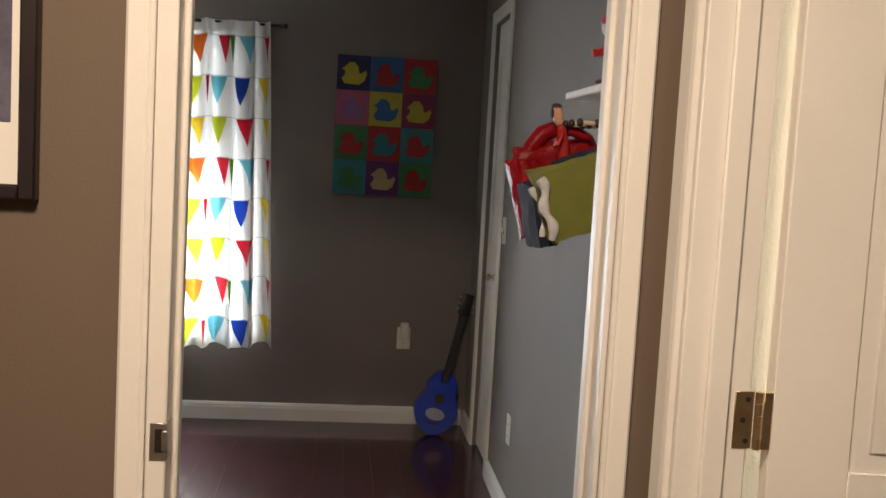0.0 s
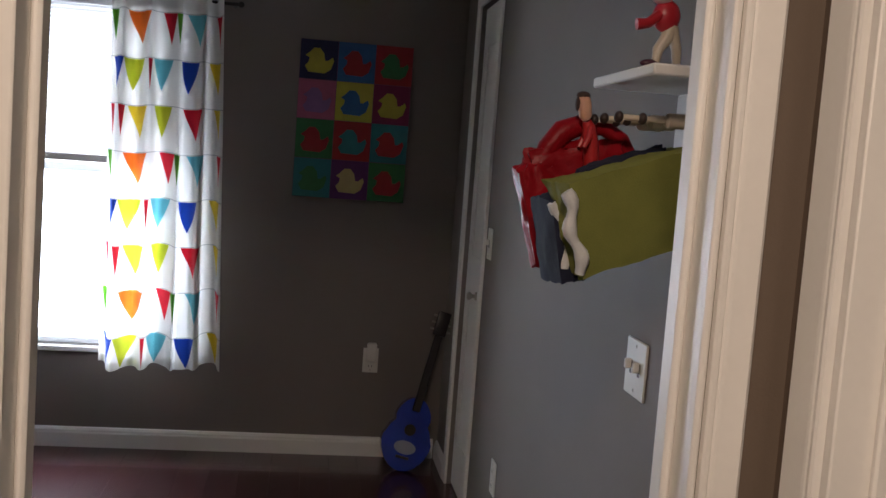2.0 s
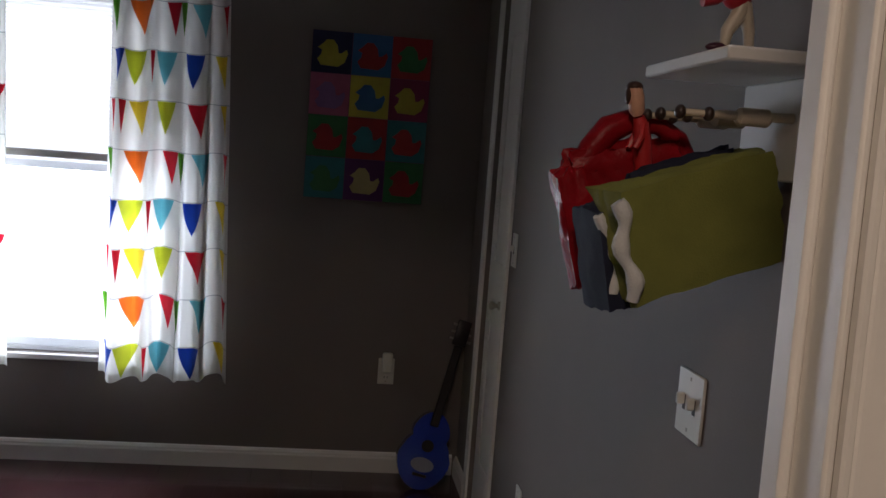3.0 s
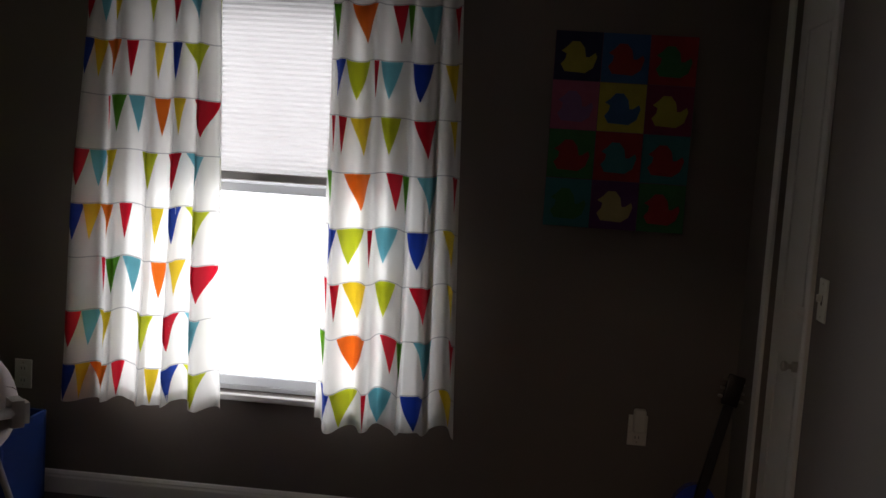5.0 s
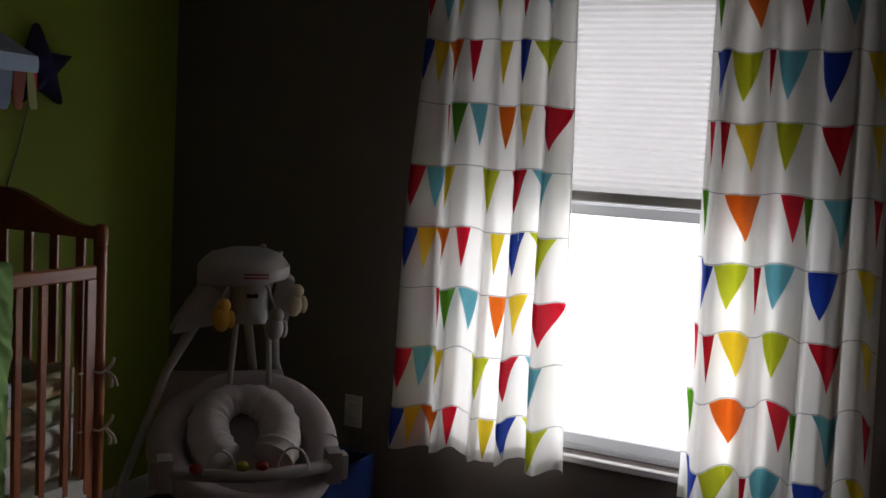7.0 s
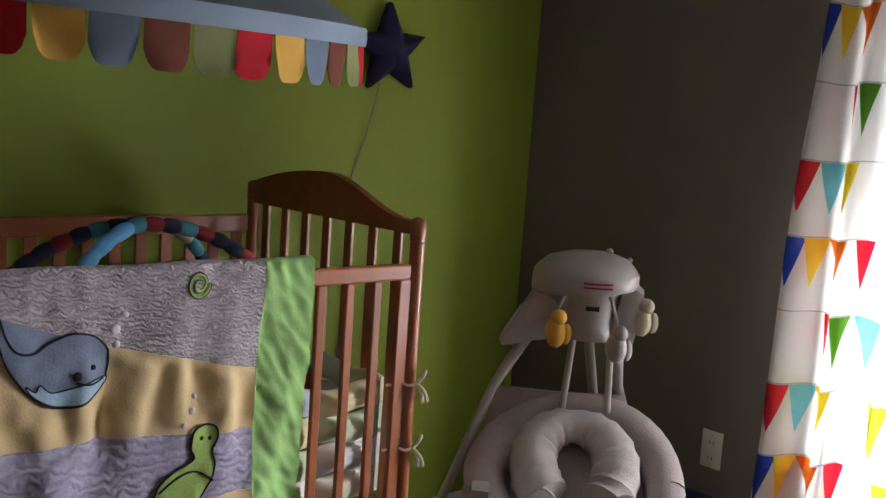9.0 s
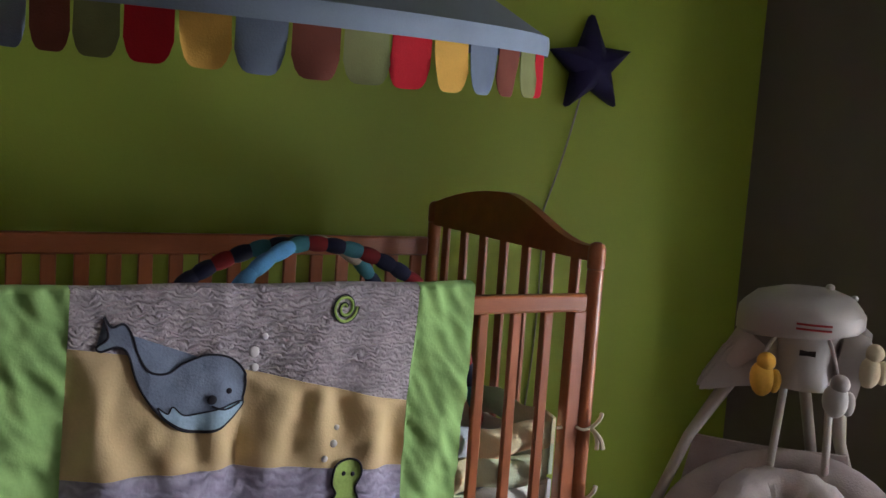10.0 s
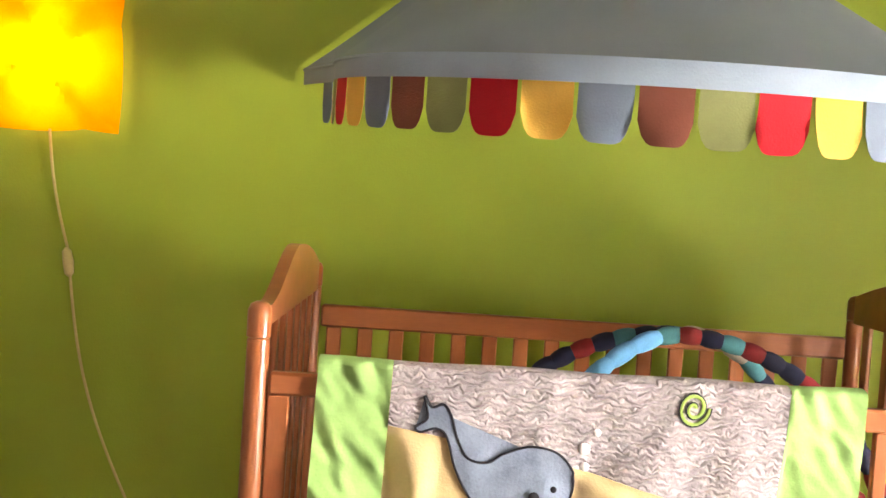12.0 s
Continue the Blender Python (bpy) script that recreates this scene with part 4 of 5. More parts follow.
for y0, y1, m in ((QL, 1.343, "mint_satin_binding"), (1.3435, 1.8815, "lavender_grey_plush"), (1.882, QR, "mint_satin_binding")):
    bm = bmesh.new()
    def over(u, v):
        y = y0 + u * (y1 - y0)
        p = drape(y, QT)
        a = math.pi * v
        r = (p.x - (CF - 0.016)) / 2
        return Vector((CF - 0.016 + r + r * math.cos(a), p.y, p.z + 0.010 * math.sin(a)))
    sheet(bm, over, 40, 8)
    part("fold", bm, QUILT[m], quilt)
bm = bmesh.new()
sheet(bm, lambda u, v: Vector((CF - 0.016 + 0.003 * math.sin(25 * u + 4 * v), QL + u * (QR - QL), 0.66 + v * (QT - 0.008 - 0.66))), 40, 16, back=0.006, away=(-1, 0, 0))
bmesh.ops.recalc_face_normals(bm, faces=bm.faces)
part("back_drop", bm, QUILT["butter_cotton"], quilt)


def smooth_loop(pts, per=5):
    n, out = len(pts), []
    for i in range(n):
        p0, p1, p2, p3 = (Vector((*pts[(i + k - 1) % n], 0)) for k in range(4))
        for j in range(per):
            t = j / per
            q = 0.5 * ((2 * p1) + (-p0 + p2) * t + (2 * p0 - 5 * p1 + 4 * p2 - p3) * t * t + (-p0 + 3 * p1 - 3 * p2 + p3) * t ** 3)
            out.append((q.x, q.y))
    return out


def patch(name, pts, material, lift=0.0015, stitch=0.0024):
    """A flat cut-out, divided finely and laid on the folds of the quilt."""
    loop = smooth_loop(pts)
    bm = plate_shape(bmesh.new(), loop, lambda a, b, d: Vector((a, b, d)), 0.0022)
    bmesh.ops.triangulate(bm, faces=[f for f in bm.faces if len(f.verts) > 4])
    for axis, step in ((0, 0.006), (1, 0.008)):
        lo, hi = min(p[axis] for p in loop), max(p[axis] for p in loop)
        for k in range(1, int((hi - lo) / step) + 1):
            at, no = Vector((0, 0, 0)), Vector((0, 0, 0))
            at[axis], no[axis] = lo + k * step, 1.0
            bmesh.ops.bisect_plane(bm, geom=bm.verts[:] + bm.edges[:] + bm.faces[:], plane_co=at, plane_no=no, dist=1e-6)
    for v in bm.verts:
        v.co = drape(v.co.x, v.co.y, lift + v.co.z)
    bmesh.ops.recalc_face_normals(bm, faces=bm.faces)
    ob = part(name, bm, material, quilt)
    if stitch:
        line = [drape(a, b, lift + 0.0018) for a, b in loop]
        part("stitching", tube(bmesh.new(), line + line[:1], stitch * 0.75, 6), THREAD, ob)
    return ob


WH = [(1.389, 1.076), (1.400, 1.062), (1.416, 1.066), (1.428, 1.050), (1.438, 1.022), (1.455, 0.997), (1.482, 0.992), (1.505, 1.006), (1.540, 1.017), (1.575, 1.010), (1.599, 0.985), (1.603, 0.955), (1.588, 0.925), (1.555, 0.906), (1.515, 0.906),
      (1.480, 0.926), (1.455, 0.955), (1.438, 0.985), (1.424, 1.024), (1.408, 1.034), (1.388, 1.028), (1.381, 1.034), (1.396, 1.048)]
whale = patch("whale_patch", WH, QUILT["whale_blue"])
belly = patch("belly_patch", [(1.470, 0.944), (1.485, 0.934), (1.492, 0.944), (1.510, 0.930), (1.545, 0.934), (1.598, 0.944), (1.585, 0.923), (1.555, 0.908), (1.517, 0.908), (1.483, 0.926)], QUILT["belly_blue"], 0.0032, 0.0016)
for c, r in (((1.548, 0.951), 0.0075), ((1.574, 0.962), 0.0045)):
    part("eye", ball(bmesh.new(), drape(*c, 0.0054), (0.002, r, r), 10), THREAD, whale)
part("smile", tube(bmesh.new(), [drape(1.548 + 0.005 * k, 0.942 - 0.006 * math.sin(math.pi * k / 9), 0.0062) for k in range(10)], 0.0015, 6), THREAD, whale)
part("spiral_patch", tube(bmesh.new(), [drape(1.752 + 0.0034 * a ** 0.72 * math.cos(a) * 1.05, 1.081 + 0.0038 * a ** 0.72 * math.sin(a), 0.0012) for a in (0.4 + 0.33 * k for k in range(38))], 0.0026, 8), QUILT["turtle_green"], quilt)
part("spiral_stitching", tube(bmesh.new(), [drape(1.752 + 0.0034 * (a ** 0.72 + 0.75) * math.cos(a) * 1.05, 1.081 + 0.0038 * (a ** 0.72 + 0.75) * math.sin(a), 0.0020) for a in (0.4 + 0.33 * k for k in range(38))], 0.0012, 6), THREAD, quilt)
BUBBLE = mat("bubble_satin", (0.72, 0.70, 0.70), 0.35)
for c, r in (((1.612, 1.017), 0.0095), ((1.616, 0.993), 0.007), ((1.627, 1.040), 0.006), ((1.752, 0.868), 0.007), ((1.738, 0.846), 0.006), ((1.757, 0.892), 0.005)):
    part("button", ball(bmesh.new(), drape(*c, 0.0015), (0.0028, r * 0.9, r * 0.9), 12), BUBBLE, quilt)
turtle = patch("turtle_patch", [(1.775, 0.842), (1.795, 0.838), (1.801, 0.818), (1.793, 0.796), (1.800, 0.770), (1.790, 0.735), (1.765, 0.705), (1.725, 0.690), (1.680, 0.688), (1.650, 0.700), (1.665, 0.716), (1.690, 0.722), (1.702, 0.745), (1.722, 0.765), (1.745, 0.775), (1.762, 0.786), (1.754, 0.806), (1.757, 0.832)], QUILT["turtle_green"])
for c in ((1.772, 0.820), (1.788, 0.818)):
    part("eye", ball(bmesh.new(), drape(*c, 0.0038), (0.0015, 0.004, 0.004), 8), THREAD, turtle)
part("shell_line", tube(bmesh.new(), [drape(1.702 + 0.0095 * k, 0.742 + 0.026 * math.sin(math.pi * (k - 1) / 10) - 0.0008 * k, 0.0042) for k in range(11)], 0.0018, 6), THREAD, turtle)

# ---- canopy on the green wall ----
canopy = thing("crib_canopy", (XG, 1.72, 1.5), "grey cloth bed canopy with a scalloped multicoloured edge on the wall", "canopy")
CANVAS = mat("grey_canopy_cloth", (0.175, 0.21, 0.235), 0.85, var=0.07, scale=6, bump=0.3, bscale=300, thin=0.12)
BAND = mat("blue_grey_band", (0.27, 0.35, 0.45), 0.85, var=0.08, scale=10, bump=0.3, bscale=300)


def last_step(steps, d):
    """The last step not beyond d."""
    return sum(1 for e in steps if e <= d) - 1


def hoop_front(a):
    """The bent front of the canopy's hoop, a from 0 to pi."""
    return Vector((0.605 * math.sin(a), 1.780 - 0.60 * math.cos(a)))


ARC = [0.0]
for k in range(240):
    ARC.append(ARC[-1] + (hoop_front(math.pi * (k + 1) / 240) - hoop_front(math.pi * k / 240)).length)


def rim(s):
    """Along the canopy's edge, s from 0 (left, at the wall) to 1 (right, at the wall)."""
    straight, bend = 0.295, ARC[-1]
    total = 2 * straight + bend
    d = s * total
    x0 = XG + 0.015 + straight
    if d < straight:
        p = Vector((XG + 0.015 + d, 1.080 + 0.10 * d / straight))
    elif d > straight + bend:
        p = Vector((x0 - (d - straight - bend), 2.38))
    else:
        k = max(0, min(239, last_step(ARC, d - straight)))
        a = math.pi * (k + (d - straight - ARC[k]) / (ARC[k + 1] - ARC[k])) / 240
        p = hoop_front(a) + Vector((x0, 0))
    return p


def tip(p):
    """The hoop leans forward: its ends at the wall sit higher than its front."""
    return 0.08 * (XG + 0.915 - p.x)


def canopy_point(s, h):
    p = rim(s)
    k = (1 - h) ** 1.5 * 0.93 + 0.07
    wrinkle = 0.006 * math.sin(40 * s) * h * (1 - h) * 4
    return Vector((XG + 0.014 + (p.x - XG - 0.014) * k + wrinkle, 1.72 + (p.y - 1.72) * k, 1.545 + 0.74 * h + tip(p) * (1 - h)))


bm = bmesh.new()
sheet(bm, lambda u, v: canopy_point(u, v), 80, 24)
part("cloth", bm, CANVAS, canopy)
bm = bmesh.new()
def band(u, v):
    p = rim(u)
    return Vector((p.x + 0.003 * math.sin(math.pi * v), p.y, 1.509 + 0.037 * v + tip(p)))
sheet(bm, band, 80, 4, back=0.004, away=(-0.5, 0, 0))
bmesh.ops.recalc_face_normals(bm, faces=bm.faces)
part("band", bm, BAND, canopy)
part("hoop", tube(bmesh.new(), [(*(rim(k / 60) - Vector((0.006, 0))), 1.542 + tip(rim(k / 60))) for k in range(61)], 0.004, 8), BAND, canopy)
FELT = [mat("felt_" + n, c, 0.95, var=0.10, scale=20, bump=0.4, bscale=350, thin=0.15) for n, c in (("slate_blue", (0.17, 0.22, 0.30)), ("brown", (0.20, 0.055, 0.035)), ("sage", (0.28, 0.31, 0.13)), ("red", (0.55, 0.012, 0.025)), ("yellow", (0.80, 0.47, 0.10)))]
SIDE, BEND = 0.295, ARC[-1]
def add_scallop(s0, s1, k):
    bm = bmesh.new()
    def scallop(u, v):
        p = rim(s0 + u * (s1 - s0))
        long = 0.082 * (1 - 0.42 * abs(2 * u - 1) ** 5)
        curl = (0.008 * math.sin(k * 2.3) + 0.006 * math.sin(k * 5.1 + 4 * u)) * v * v
        return Vector((p.x - 0.003 + curl, p.y, 1.510 - long * v + tip(p)))
    sheet(bm, scallop, 12, 6, back=0.003, away=(-0.7, 0.1, 0))
    bmesh.ops.recalc_face_normals(bm, faces=bm.faces)
    part("scallop", bm, FELT[k % 5], canopy)


whole = 2 * SIDE + BEND
edges = [SIDE + ARC[103] + (k - 10) * (0.083 if k < 10 else 0.080) for k in range(-1, 19)]
for k, (a, b) in enumerate(zip(edges, edges[1:])):
    add_scallop((a + 0.003) / whole, (b - 0.003) / whole, k)
part("wall_mount", tube(bmesh.new(), [(XG + 0.001, 1.72, 2.27), (XG + 0.05, 1.72, 2.27)], 0.02, 12), VINYL, canopy)

# ---- wall lamps: a dark star and a lit yellow one ----
CORD = mat("grey_cord", (0.30, 0.28, 0.22), 0.6)
star = thing("star_lamp", (XG, 2.838, 1.585), "unlit navy fabric star lamp with a cord on the wall", "wall lamp")
NAVY = mat("navy_star_fabric", (0.022, 0.016, 0.085), 0.75, var=0.2, scale=15, bump=0.5, bscale=200)
def star_ring(r_out, x):
    pts = []
    for k in range(40):
        a = k / 40 * 10
        i, f = int(a), a - int(a)
        r = [r_out, r_out * 0.46]
        e0, e1 = (Vector((math.sin(math.pi * j / 5), math.cos(math.pi * j / 5))) * r[j % 2] for j in (i, i + 1))
        p = e0.lerp(e1, f)
        pts.append((x, p.x, p.y))
    return pts
bm = bmesh.new()
rings = []
for r, x in ((0.135, 0.012), (0.142, 0.030), (0.137, 0.046), (0.110, 0.062), (0.075, 0.074), (0.035, 0.082)):
    rings.append([bm.verts.new((XG + 0.002 + a, 2.838 + b, 1.585 + c)) for a, b, c in star_ring(r, x)])
for a, b in zip(rings, rings[1:]):
    for k in range(40):
        bm.faces.new((a[k], a[(k + 1) % 40], b[(k + 1) % 40], b[k]))
bm.faces.new(rings[0][::-1]), bm.faces.new(rings[-1])
bmesh.ops.recalc_face_normals(bm, faces=bm.faces)
bmesh.ops.rotate(bm, verts=bm.verts, cent=(XG, 2.838, 1.585), matrix=Matrix.Rotation(radians(4), 3, "X"))
part("shade", bm, NAVY, star)
part("wall_hook", tube(bmesh.new(), [(XG, 2.838, 1.60), (XG + 0.02, 2.838, 1.60)], 0.012, 10), DARK, star)
part("cord", tube(bmesh.new(), bow((XG + 0.020, 2.822, 1.50), (XG + 0.006, 2.738, 1.18), (0, 0.006, 0), 10) + bow((XG + 0.006, 2.735, 1.17), (XG + 0.006, 2.70, 0.40), (0, 0.02, 0), 10), 0.0028, 8), CORD, star)

lamp = thing("sun_lamp", (XG, 0.52, 1.60), "lit yellow fabric wall lamp with a hanging switch cord", "wall lamp")
bm = bmesh.new()
def sun_face(u, v):
    a, b = 2 * u - 1, 2 * v - 1
    r = max(abs(a), abs(b))
    ang = math.atan2(b, a)
    petal = abs(math.cos(2 * ang + 0.6)) ** 0.6
    bulge = (1 - r ** 4) * (0.055 + 0.035 * petal) + 0.004 * noise.noise(Vector((a * 5, b * 5, 2)))
    soft = 1 - 0.07 * (1 - petal) * r
    return (XG + 0.006 + max(0.0, bulge), 0.52 + 0.155 * a * soft, 1.605 + 0.165 * b * soft)
sheet(bm, sun_face, 32, 32)
bmesh.ops.recalc_face_normals(bm, faces=bm.faces)
part("shade", bm, mat("yellow_lamp_fabric", (0.95, 0.42, 0.015), 0.9, var=0.12, scale=14, bump=0.5, bscale=200, thin=0.85), lamp)
bulb = bpy.data.lights.new("lamp_bulb", "POINT")
bulb.energy, bulb.color, bulb.shadow_soft_size = 0.6, (1.0, 0.72, 0.34), 0.018
bulb_ob = new("lamp_bulb", bulb)
bulb_ob.location = (XG + 0.050, 0.52, 1.60)
part("wall_hook", tube(bmesh.new(), [(XG, 0.52, 1.60), (XG + 0.012, 0.52, 1.60)], 0.012, 10), PLATE, lamp)
CREAM = mat("cream_cord", (0.62, 0.50, 0.22), 0.5)
part("cord", tube(bmesh.new(), bow((XG + 0.02, 0.524, 1.445), (XG + 0.006, 0.572, 1.18), (0, -0.008, 0), 8) + bow((XG + 0.006, 0.580, 1.12), (XG + 0.006, 0.745, 0.59), (0, -0.03, 0), 14) + bow((XG + 0.006, 0.762, 0.56), (XG + 0.006, 0.93, 0.32), (0, 0.0, -0.02), 6), 0.0034, 8), CREAM, lamp)
part("switch", tube(bmesh.new(), [(XG + 0.010, 0.570, 1.182), (XG + 0.012, 0.572, 1.175), (XG + 0.012, 0.577, 1.150), (XG + 0.012, 0.580, 1.125), (XG + 0.010, 0.581, 1.118)], [0.004, 0.010, 0.012, 0.010, 0.004], 12), CREAM, lamp)

# ---- baby swing ----
swing = thing("baby_swing", (-1.52, 2.82, 0), "grey plastic baby swing with a padded seat and toy mobile", "baby swing")
GREY = mat("pale_grey_plastic", (0.38, 0.355, 0.33), 0.30, var=0.06, coat=0.2)
TUBE = mat("powder_coated_tube", (0.42, 0.39, 0.36), 0.4, 0.2, var=0.08)
PLUSH = mat("mauve_grey_plush", (0.42, 0.36, 0.35), 0.95, var=0.12, scale=15, bump=0.6, bscale=220)
PLUSH_LIGHT = mat("pale_plush", (0.55, 0.50, 0.48), 0.95, var=0.10, scale=15, bump=0.6, bscale=220)
HX0, HY0 = -1.615, 2.825
F = Vector((0.70, -0.71, 0))    # the way the seat faces
S = Vector((0.71, 0.70, 0))     # its side
seat_at = Vector((-1.555, 2.745, 0.53))


def local(a, b, c):
    return seat_at + S * a + F * b + Vector((0, 0, c))


hub = Vector((HX0, HY0, 1.04))
bm = bmesh.new()
prof = [(0.0, 0.058), (0.045, 0.054), (0.085, 0.040), (0.104, 0.018), (0.111, 0.006), (0.113, -0.004), (0.113, -0.032), (0.107, -0.040), (0.0, -0.042)]
def cap_point(r, a, z):
    long = 1.30 if math.cos(a) < 0 else 1.0
    return hub + S * (max(r, 0.001) * long * math.cos(a)) + F * (max(r, 0.001) * 0.88 * math.sin(a)) + Vector((0, 0, z + 0.012 * math.cos(a) * (z < 0)))
rings = [[bm.verts.new(cap_point(r, a, z)) for a in (2 * math.pi * k / 32 for k in range(32))] for r, z in prof]
for a, b in zip(rings, rings[1:]):
    for k in range(32):
        bm.faces.new((a[k], a[(k + 1) % 32], b[(k + 1) % 32], b[k]))
bm.faces.new(rings[0][::-1]), bm.faces.new(rings[-1])
bmesh.ops.recalc_face_normals(bm, faces=bm.faces)
cap = part("motor_cap", bm, GREY, swing)
for dz in (0.004, -0.006):
    part("label_bar", tube(bmesh.new(), [hub + S * (0.114 * math.cos(a)) + F * (0.1015 * math.sin(a)) + Vector((0, 0, -0.014 + dz)) for a in (math.radians(70 + 5 * k) for k in range(8))], 0.0022, 6), INKS["r"], cap, "red label bar")
part("mobile_knob", ball(bmesh.new(), hub + S * 0.035 + Vector((0, 0, 0.058)), (0.010, 0.010, 0.008), 10), GREY, swing)
part("mobile_knob", ball(bmesh.new(), hub + S * 0.085 + Vector((0, 0, 0.040)), (0.008, 0.008, 0.007), 10), GREY, swing)
part("motor_neck", tube(bmesh.new(), [hub - Vector((0, 0, 0.036)), hub - Vector((0, 0, 0.06)), hub - Vector((0, 0, 0.105)), hub - Vector((0, 0, 0.155))], [0.074, 0.066, 0.060, 0.070], 24), GREY, swing)
part("dial", tube(bmesh.new(), [hub + F * 0.058 - Vector((0, 0, 0.075)) + S * (-0.016 + 0.008 * k) for k in range(5)], 0.008, 10), DARK, swing, "dark control slot")
part("shoulder", cushion(bmesh.new(), Matrix.Translation(hub + S * 0.088 - Vector((0, 0, 0.100))) @ pose(0, 0, 0, 0, 8, 45), 0.030, 0.045, 0.082, 0.45, 8, 0.03), GREY, swing)
housing = bmesh.new()
plate_shape(housing, [(-0.045, -0.035), (-0.110, -0.040), (-0.165, -0.085), (-0.212, -0.165), (-0.218, -0.188), (-0.196, -0.190), (-0.140, -0.172), (-0.060, -0.160)], lambda a, b, d: hub + S * a + F * (0.030 - d) + Vector((0, 0, b)), 0.060)
bmesh.ops.bevel(housing, geom=housing.edges[:], offset=0.008, segments=2, affect="EDGES")
part("arm_housing", housing, GREY, swing)
for s in (-1, 1):
    top, low = hub + S * (0.045 * s + 0.01) + F * 0.02 - Vector((0, 0, 0.14)), local(0.060 * s + 0.022, -0.10, 0.10)
    part("hanger_tube", tube(bmesh.new(), bow(top, low, (0, 0, 0), 4), 0.0085, 10), TUBE, swing)
def back_panel(u, v):
    half = 0.165 + 0.03 * (1 - v)
    return local(-0.035 + half * (2 * u - 1), -0.165 + 0.03 * (1 - v) - 0.02 * (2 * u - 1) ** 2, 0.02 + 0.170 * v)
part("back_panel", sheet(bmesh.new(), back_panel, 12, 8, back=0.012, away=tuple(-F)), PLUSH, swing, "flat padded back panel")
elbow = Vector((-1.735, 2.731, 0.862))
part("leg", tube(bmesh.new(), [hub - S * 0.10 - Vector((0, 0, 0.06)), hub - S * 0.145 - Vector((0, 0, 0.12)), elbow, elbow + Vector((-0.03, -0.07, -0.12)), Vector((-1.83, 2.52, 0.35)), Vector((-1.90, 2.36, 0.012))], [0.045, 0.034, 0.016, 0.012, 0.012, 0.012], 12), TUBE, swing)
part("leg", tube(bmesh.new(), [hub + S * 0.06 - F * 0.03 - Vector((0, 0, 0.10)), hub + S * 0.10 - F * 0.10 - Vector((0, 0, 0.30)), Vector((-1.50, 3.20, 0.012))], [0.03, 0.013, 0.012], 12), TUBE, swing)
part("foot_bar", tube(bmesh.new(), [(-1.90, 2.34, 0.013), (-1.78, 3.22, 0.013), (-1.48, 3.24, 0.013)], 0.013, 10), TUBE, swing)
part("leg", tube(bmesh.new(), [hub - F * 0.05 - Vector((0, 0, 0.12)), Vector((-1.72, 3.0, 0.7)), Vector((-1.78, 3.2, 0.012))], 0.013, 10), TUBE, swing)
toys = ((-0.085, 0.075, -0.135, mat("yellow_plush", (0.72, 0.40, 0.06), 0.9), "yellow plush toy"), (0.125, 0.03, -0.10, mat("sand_plush", (0.50, 0.44, 0.30), 0.9), "sand coloured plush toy"), (0.060, 0.09, -0.16, GREY, ""))
for a, b, c, m, text in toys:
    p = hub + S * a + F * b + Vector((0, 0, c))
    bm = ball(bmesh.new(), p, (0.026, 0.026, 0.036), 14, lump=0.2)
    ball(bm, p + Vector((0.008, 0, 0.036)), (0.020, 0.020, 0.020), 12)
    ball(bm, p + S * 0.026 + Vector((0, 0, -0.004)), (0.014, 0.014, 0.026), 10)
    plush = part("mobile_toy", bm, m, swing, text)
    part("mobile_arm", tube(bmesh.new(), bow(hub + S * (a * 0.5) + F * (b * 0.5) - Vector((0, 0, 0.035)), p + Vector((0, 0, 0.05)), (0, 0, 0.015)), 0.004, 8), GREY, swing)

def oval(a):
    k = math.sin(a)
    return local(0.215 * math.cos(a), 0.02 - 0.17 * k, 0.02 + 0.115 * k + 0.012 * math.sin(2 * a))
bm = bmesh.new()
loop = [oval(2 * math.pi * k / 40) for k in range(40)]
tube(bm, loop + loop[:1], [0.050 + 0.010 * math.sin(2 * math.pi * k / 40) for k in range(41)], 14, caps=False)
bmesh.ops.remove_doubles(bm, verts=bm.verts, dist=0.0005)
part("seat_rim", bm, PLUSH, swing)
tilted = Matrix.Translation(local(0, 0.0, -0.02)) @ Matrix((( S.x, F.x, 0, 0), (S.y, F.y, 0, 0), (0, 0, 1, 0), (0, 0, 0, 1))) @ pose(0, 0, 0, -34, 0, 0)
part("seat_pad", cushion(bmesh.new(), tilted, 0.185, 0.185, 0.035, 0.3, 14, 0.05), PLUSH, swing)
bm = bmesh.new()
tube(bm, [local(0.098 * math.cos(a) * (1 + 0.16 * math.sin(a)), 0.02 - 0.10 * math.sin(a), 0.050 + 0.080 * math.sin(a)) for a in (math.radians(-45 + 270 * k / 36) for k in range(37))], [(0.040 + 0.020 * abs(math.cos(math.pi * k / 36)) ** 0.7) * (1 + 0.06 * math.sin(k * 2.6)) * (0.55 if k in (0, 36) else 1) for k in range(37)], 14)
part("head_support", bm, PLUSH_LIGHT, swing, "pale horseshoe head cushion")
bm = bmesh.new()
tube(bm, [local(-0.22 + 0.44 * k / 12, 0.16 + 0.06 * math.sin(math.pi * k / 12), 0.005) for k in range(13)], [0.022] + [0.017] * 11 + [0.022], 10)
tray = part("tray", bm, GREY, swing)
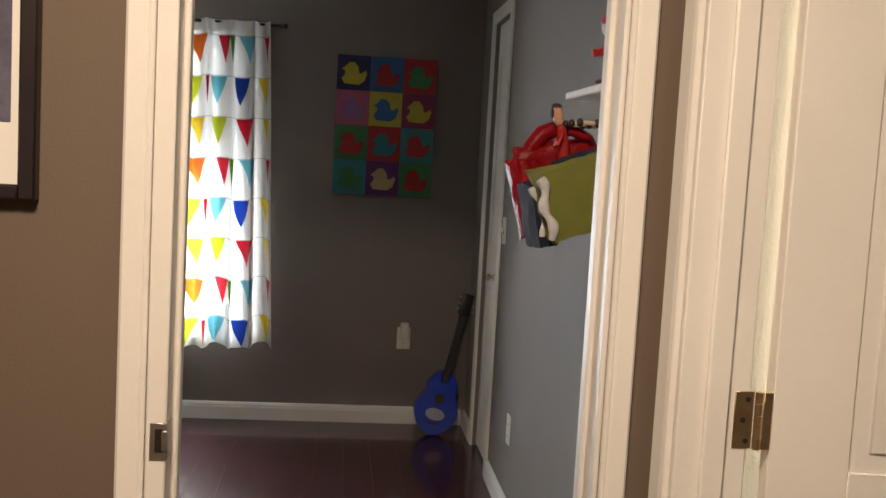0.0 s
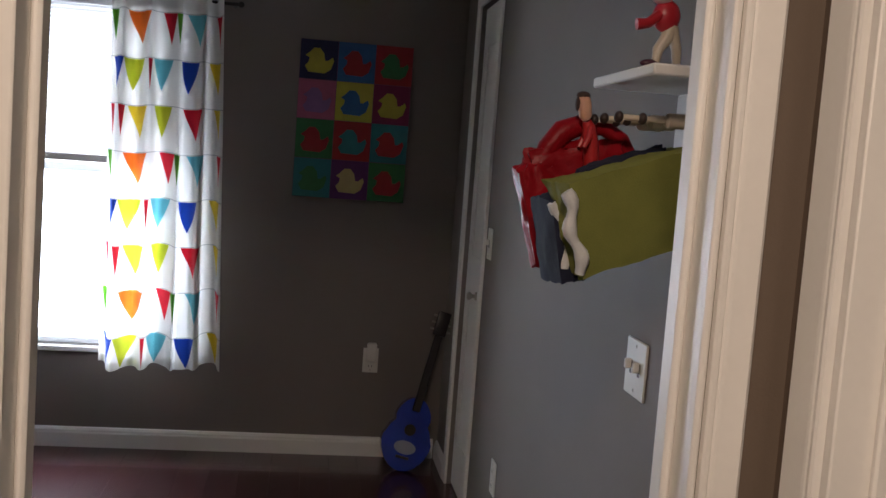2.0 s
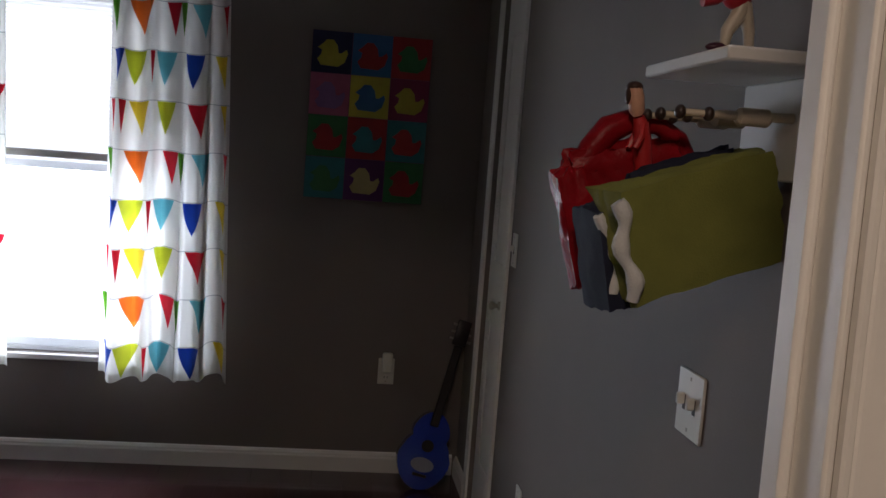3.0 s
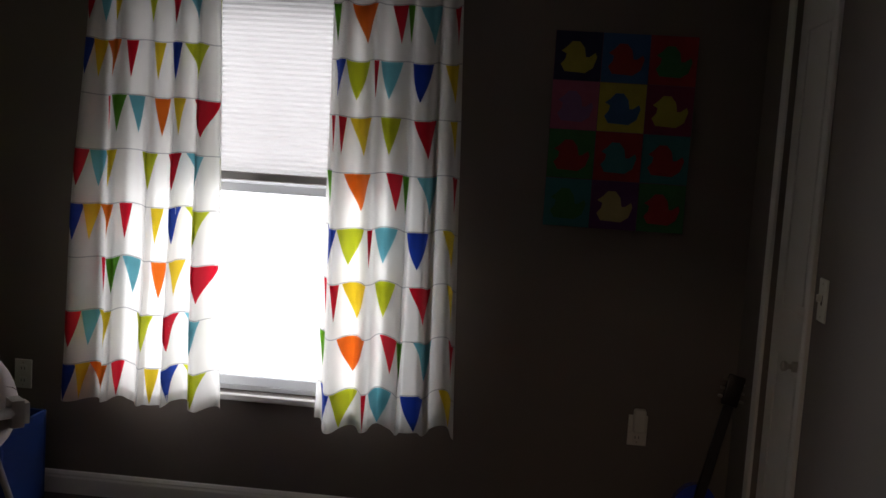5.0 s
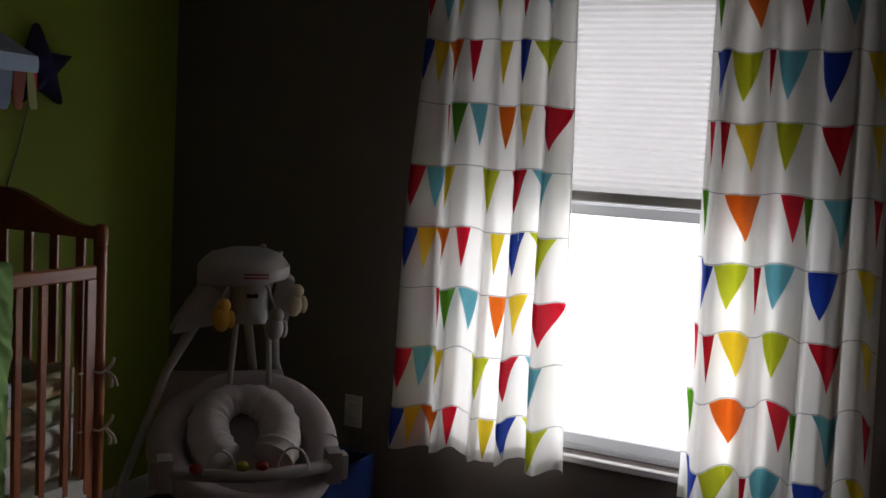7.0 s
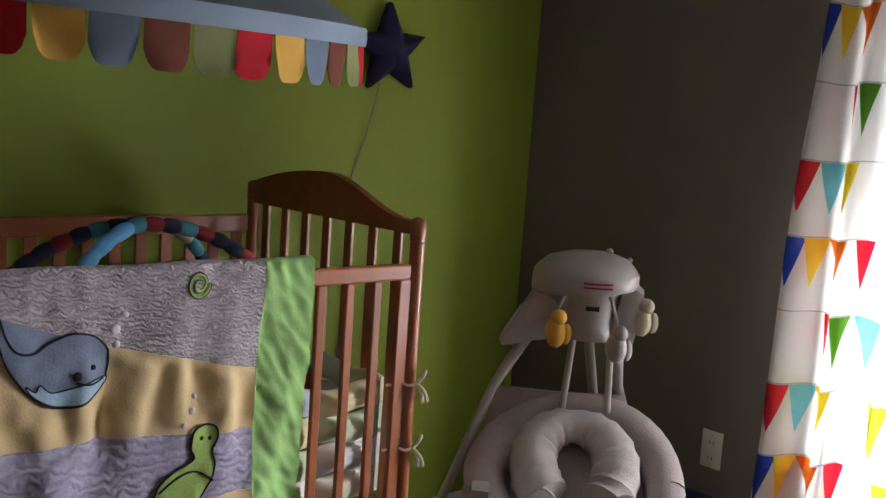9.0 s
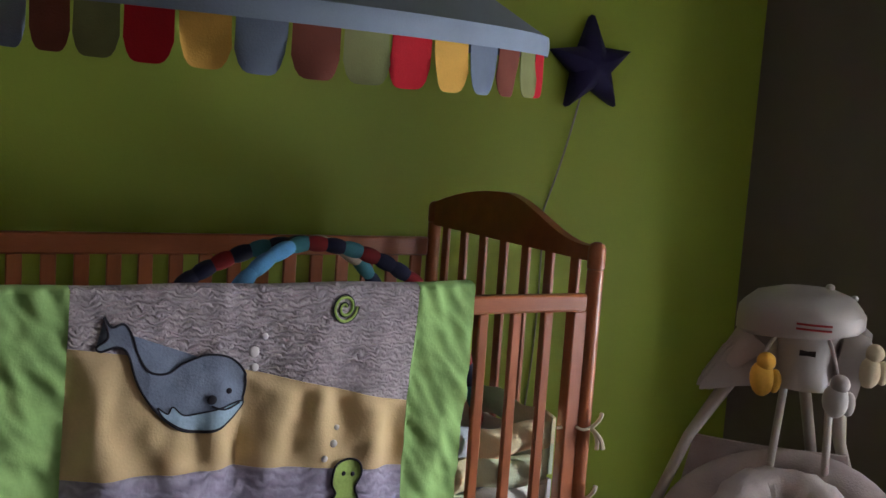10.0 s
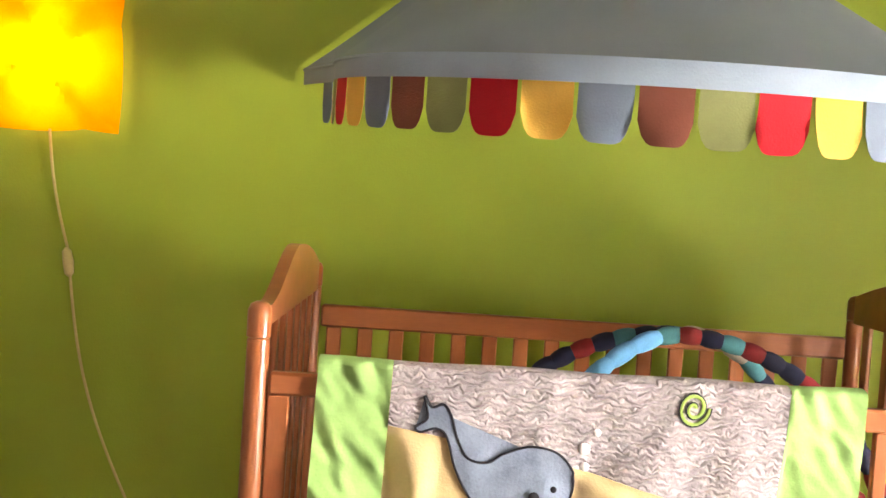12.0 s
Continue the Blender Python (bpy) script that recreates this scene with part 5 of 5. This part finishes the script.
for sx in (-1, 1):
    clamp = cushion(bmesh.new(), Matrix.Translation(local(0.222 * sx, 0.150, 0.0)) @ pose(0, 0, 0, 0, 0, 45), 0.020, 0.034, 0.044, 0.12, 6, 0.02)
    cushion(clamp, Matrix.Translation(local(0.250 * sx, 0.140, -0.004)) @ pose(0, 0, 0, 0, 0, 45), 0.012, 0.026, 0.034, 0.12, 6, 0.02)
    part("clamp", clamp, GREY, tray, "ridged tray clamp")
for a in (-0.09, 0.10):
    part("toy_loop", tube(bmesh.new(), [local(a + 0.042 * math.cos(t), 0.215, 0.012 + 0.062 * math.sin(t)) for t in (math.pi * k / 12 for k in range(13))], 0.0035, 8), PLUSH_LIGHT, tray)
for a, m in ((0.02, INKS["r"]), (-0.03, INKS["y"]), (-0.15, INKS["r"])):
    part("tray_toy", ball(bmesh.new(), local(a, 0.215, 0.03), (0.018, 0.016, 0.014), 10, lump=0.2), m, tray)

# ---- toy bin and books under the window ----
bin_ = thing("toy_bin", (-1.50, 3.30, 0), "blue storage bin with a white label frame by the window wall", "storage bin")
BINBLUE = mat("blue_bin_plastic", (0.015, 0.045, 0.20), 0.45, var=0.1)
bx0, bx1, by0, by1, bz = -1.80, -1.53, 3.14, 3.46, 0.345
for a in ((bx0, bx1, by0, by0 + 0.012), (bx0, bx1, by1 - 0.012, by1), (bx0, bx0 + 0.012, by0 + 0.0125, by1 - 0.0125), (bx1 - 0.012, bx1, by0 + 0.0125, by1 - 0.0125)):
    part("side", one_box(a[0], a[1], a[2], a[3], 0.0, bz, bev=0.003), BINBLUE, bin_)
part("bottom", one_box(bx0 + 0.013, bx1 - 0.013, by0 + 0.013, by1 - 0.013, 0.004, 0.02, bev=0.002), BINBLUE, bin_)
label_frame = part("label_frame", one_box(bx0 + 0.07, bx0 + 0.21, by0 - 0.006, by0 - 0.0005, 0.20, 0.32, bev=0.002), PLATE, bin_, "white label frame")
part("label", one_box(bx0 + 0.082, bx0 + 0.198, by0 - 0.0072, by0 - 0.0062, 0.215, 0.305, bev=0), mat("label_card", (0.30, 0.33, 0.38), 0.7), label_frame)
for k, (m, y) in enumerate(((INKS["y"], 3.17), (INKS["n"], 3.20), (INKS["c"], 3.23), (INKS["r"], 3.26), (INKS["y"], 3.29))):
    tagged(part("book", one_box(bx0 + 0.03, bx1 - 0.04, y, y + 0.022, 0.021, 0.33 + 0.015 * ((k * 7) % 3), bev=0.002), m), ("yellow", "navy", "cream", "red", "yellow")[k] + " picture book standing in the blue bin", "book", "books in the bin")

# ---- floor planks ----
plank_me = {}
rng = random.Random(4)
width = 0.127
x = XG
while x < XR + 0.06:
    y = -0.02 - rng.random() * 0.9
    while y < YW:
        length = rng.choice((0.9, 1.2, 1.5))
        y1 = min(y + length, YW - 0.001)
        key = round(y1 - max(y, -0.02), 2)
        if key > 0.05:
            if key not in plank_me:
                bm = one_box(0, width - 0.0006, 0, key - 0.0006, -0.0038, 0, bev=0.0005)
                me = bpy.data.meshes.new("plank")
                bm.to_mesh(me)
                bm.free()
                me.materials.append(FLOOR)
                plank_me[key] = me
            ob = new("plank", plank_me[key])
            ob.parent = floor
            ob.location = (x, max(y, -0.02), 0)
        y = y1 + 0.001 if y1 < YW - 0.002 else YW
    x += width
x = -1.6
while x < HX:
    for y in (-3.5, -2.3, -1.15):
        key = 1.13
        if key not in plank_me:
            bm = one_box(0, width - 0.0006, 0, key - 0.0006, -0.0038, 0, bev=0.0005)
            me = bpy.data.meshes.new("plank")
            bm.to_mesh(me)
            bm.free()
            me.materials.append(FLOOR)
            plank_me[key] = me
        ob = new("plank", plank_me[key])
        ob.parent = floor
        ob.location = (x, y, 0)
    x += width
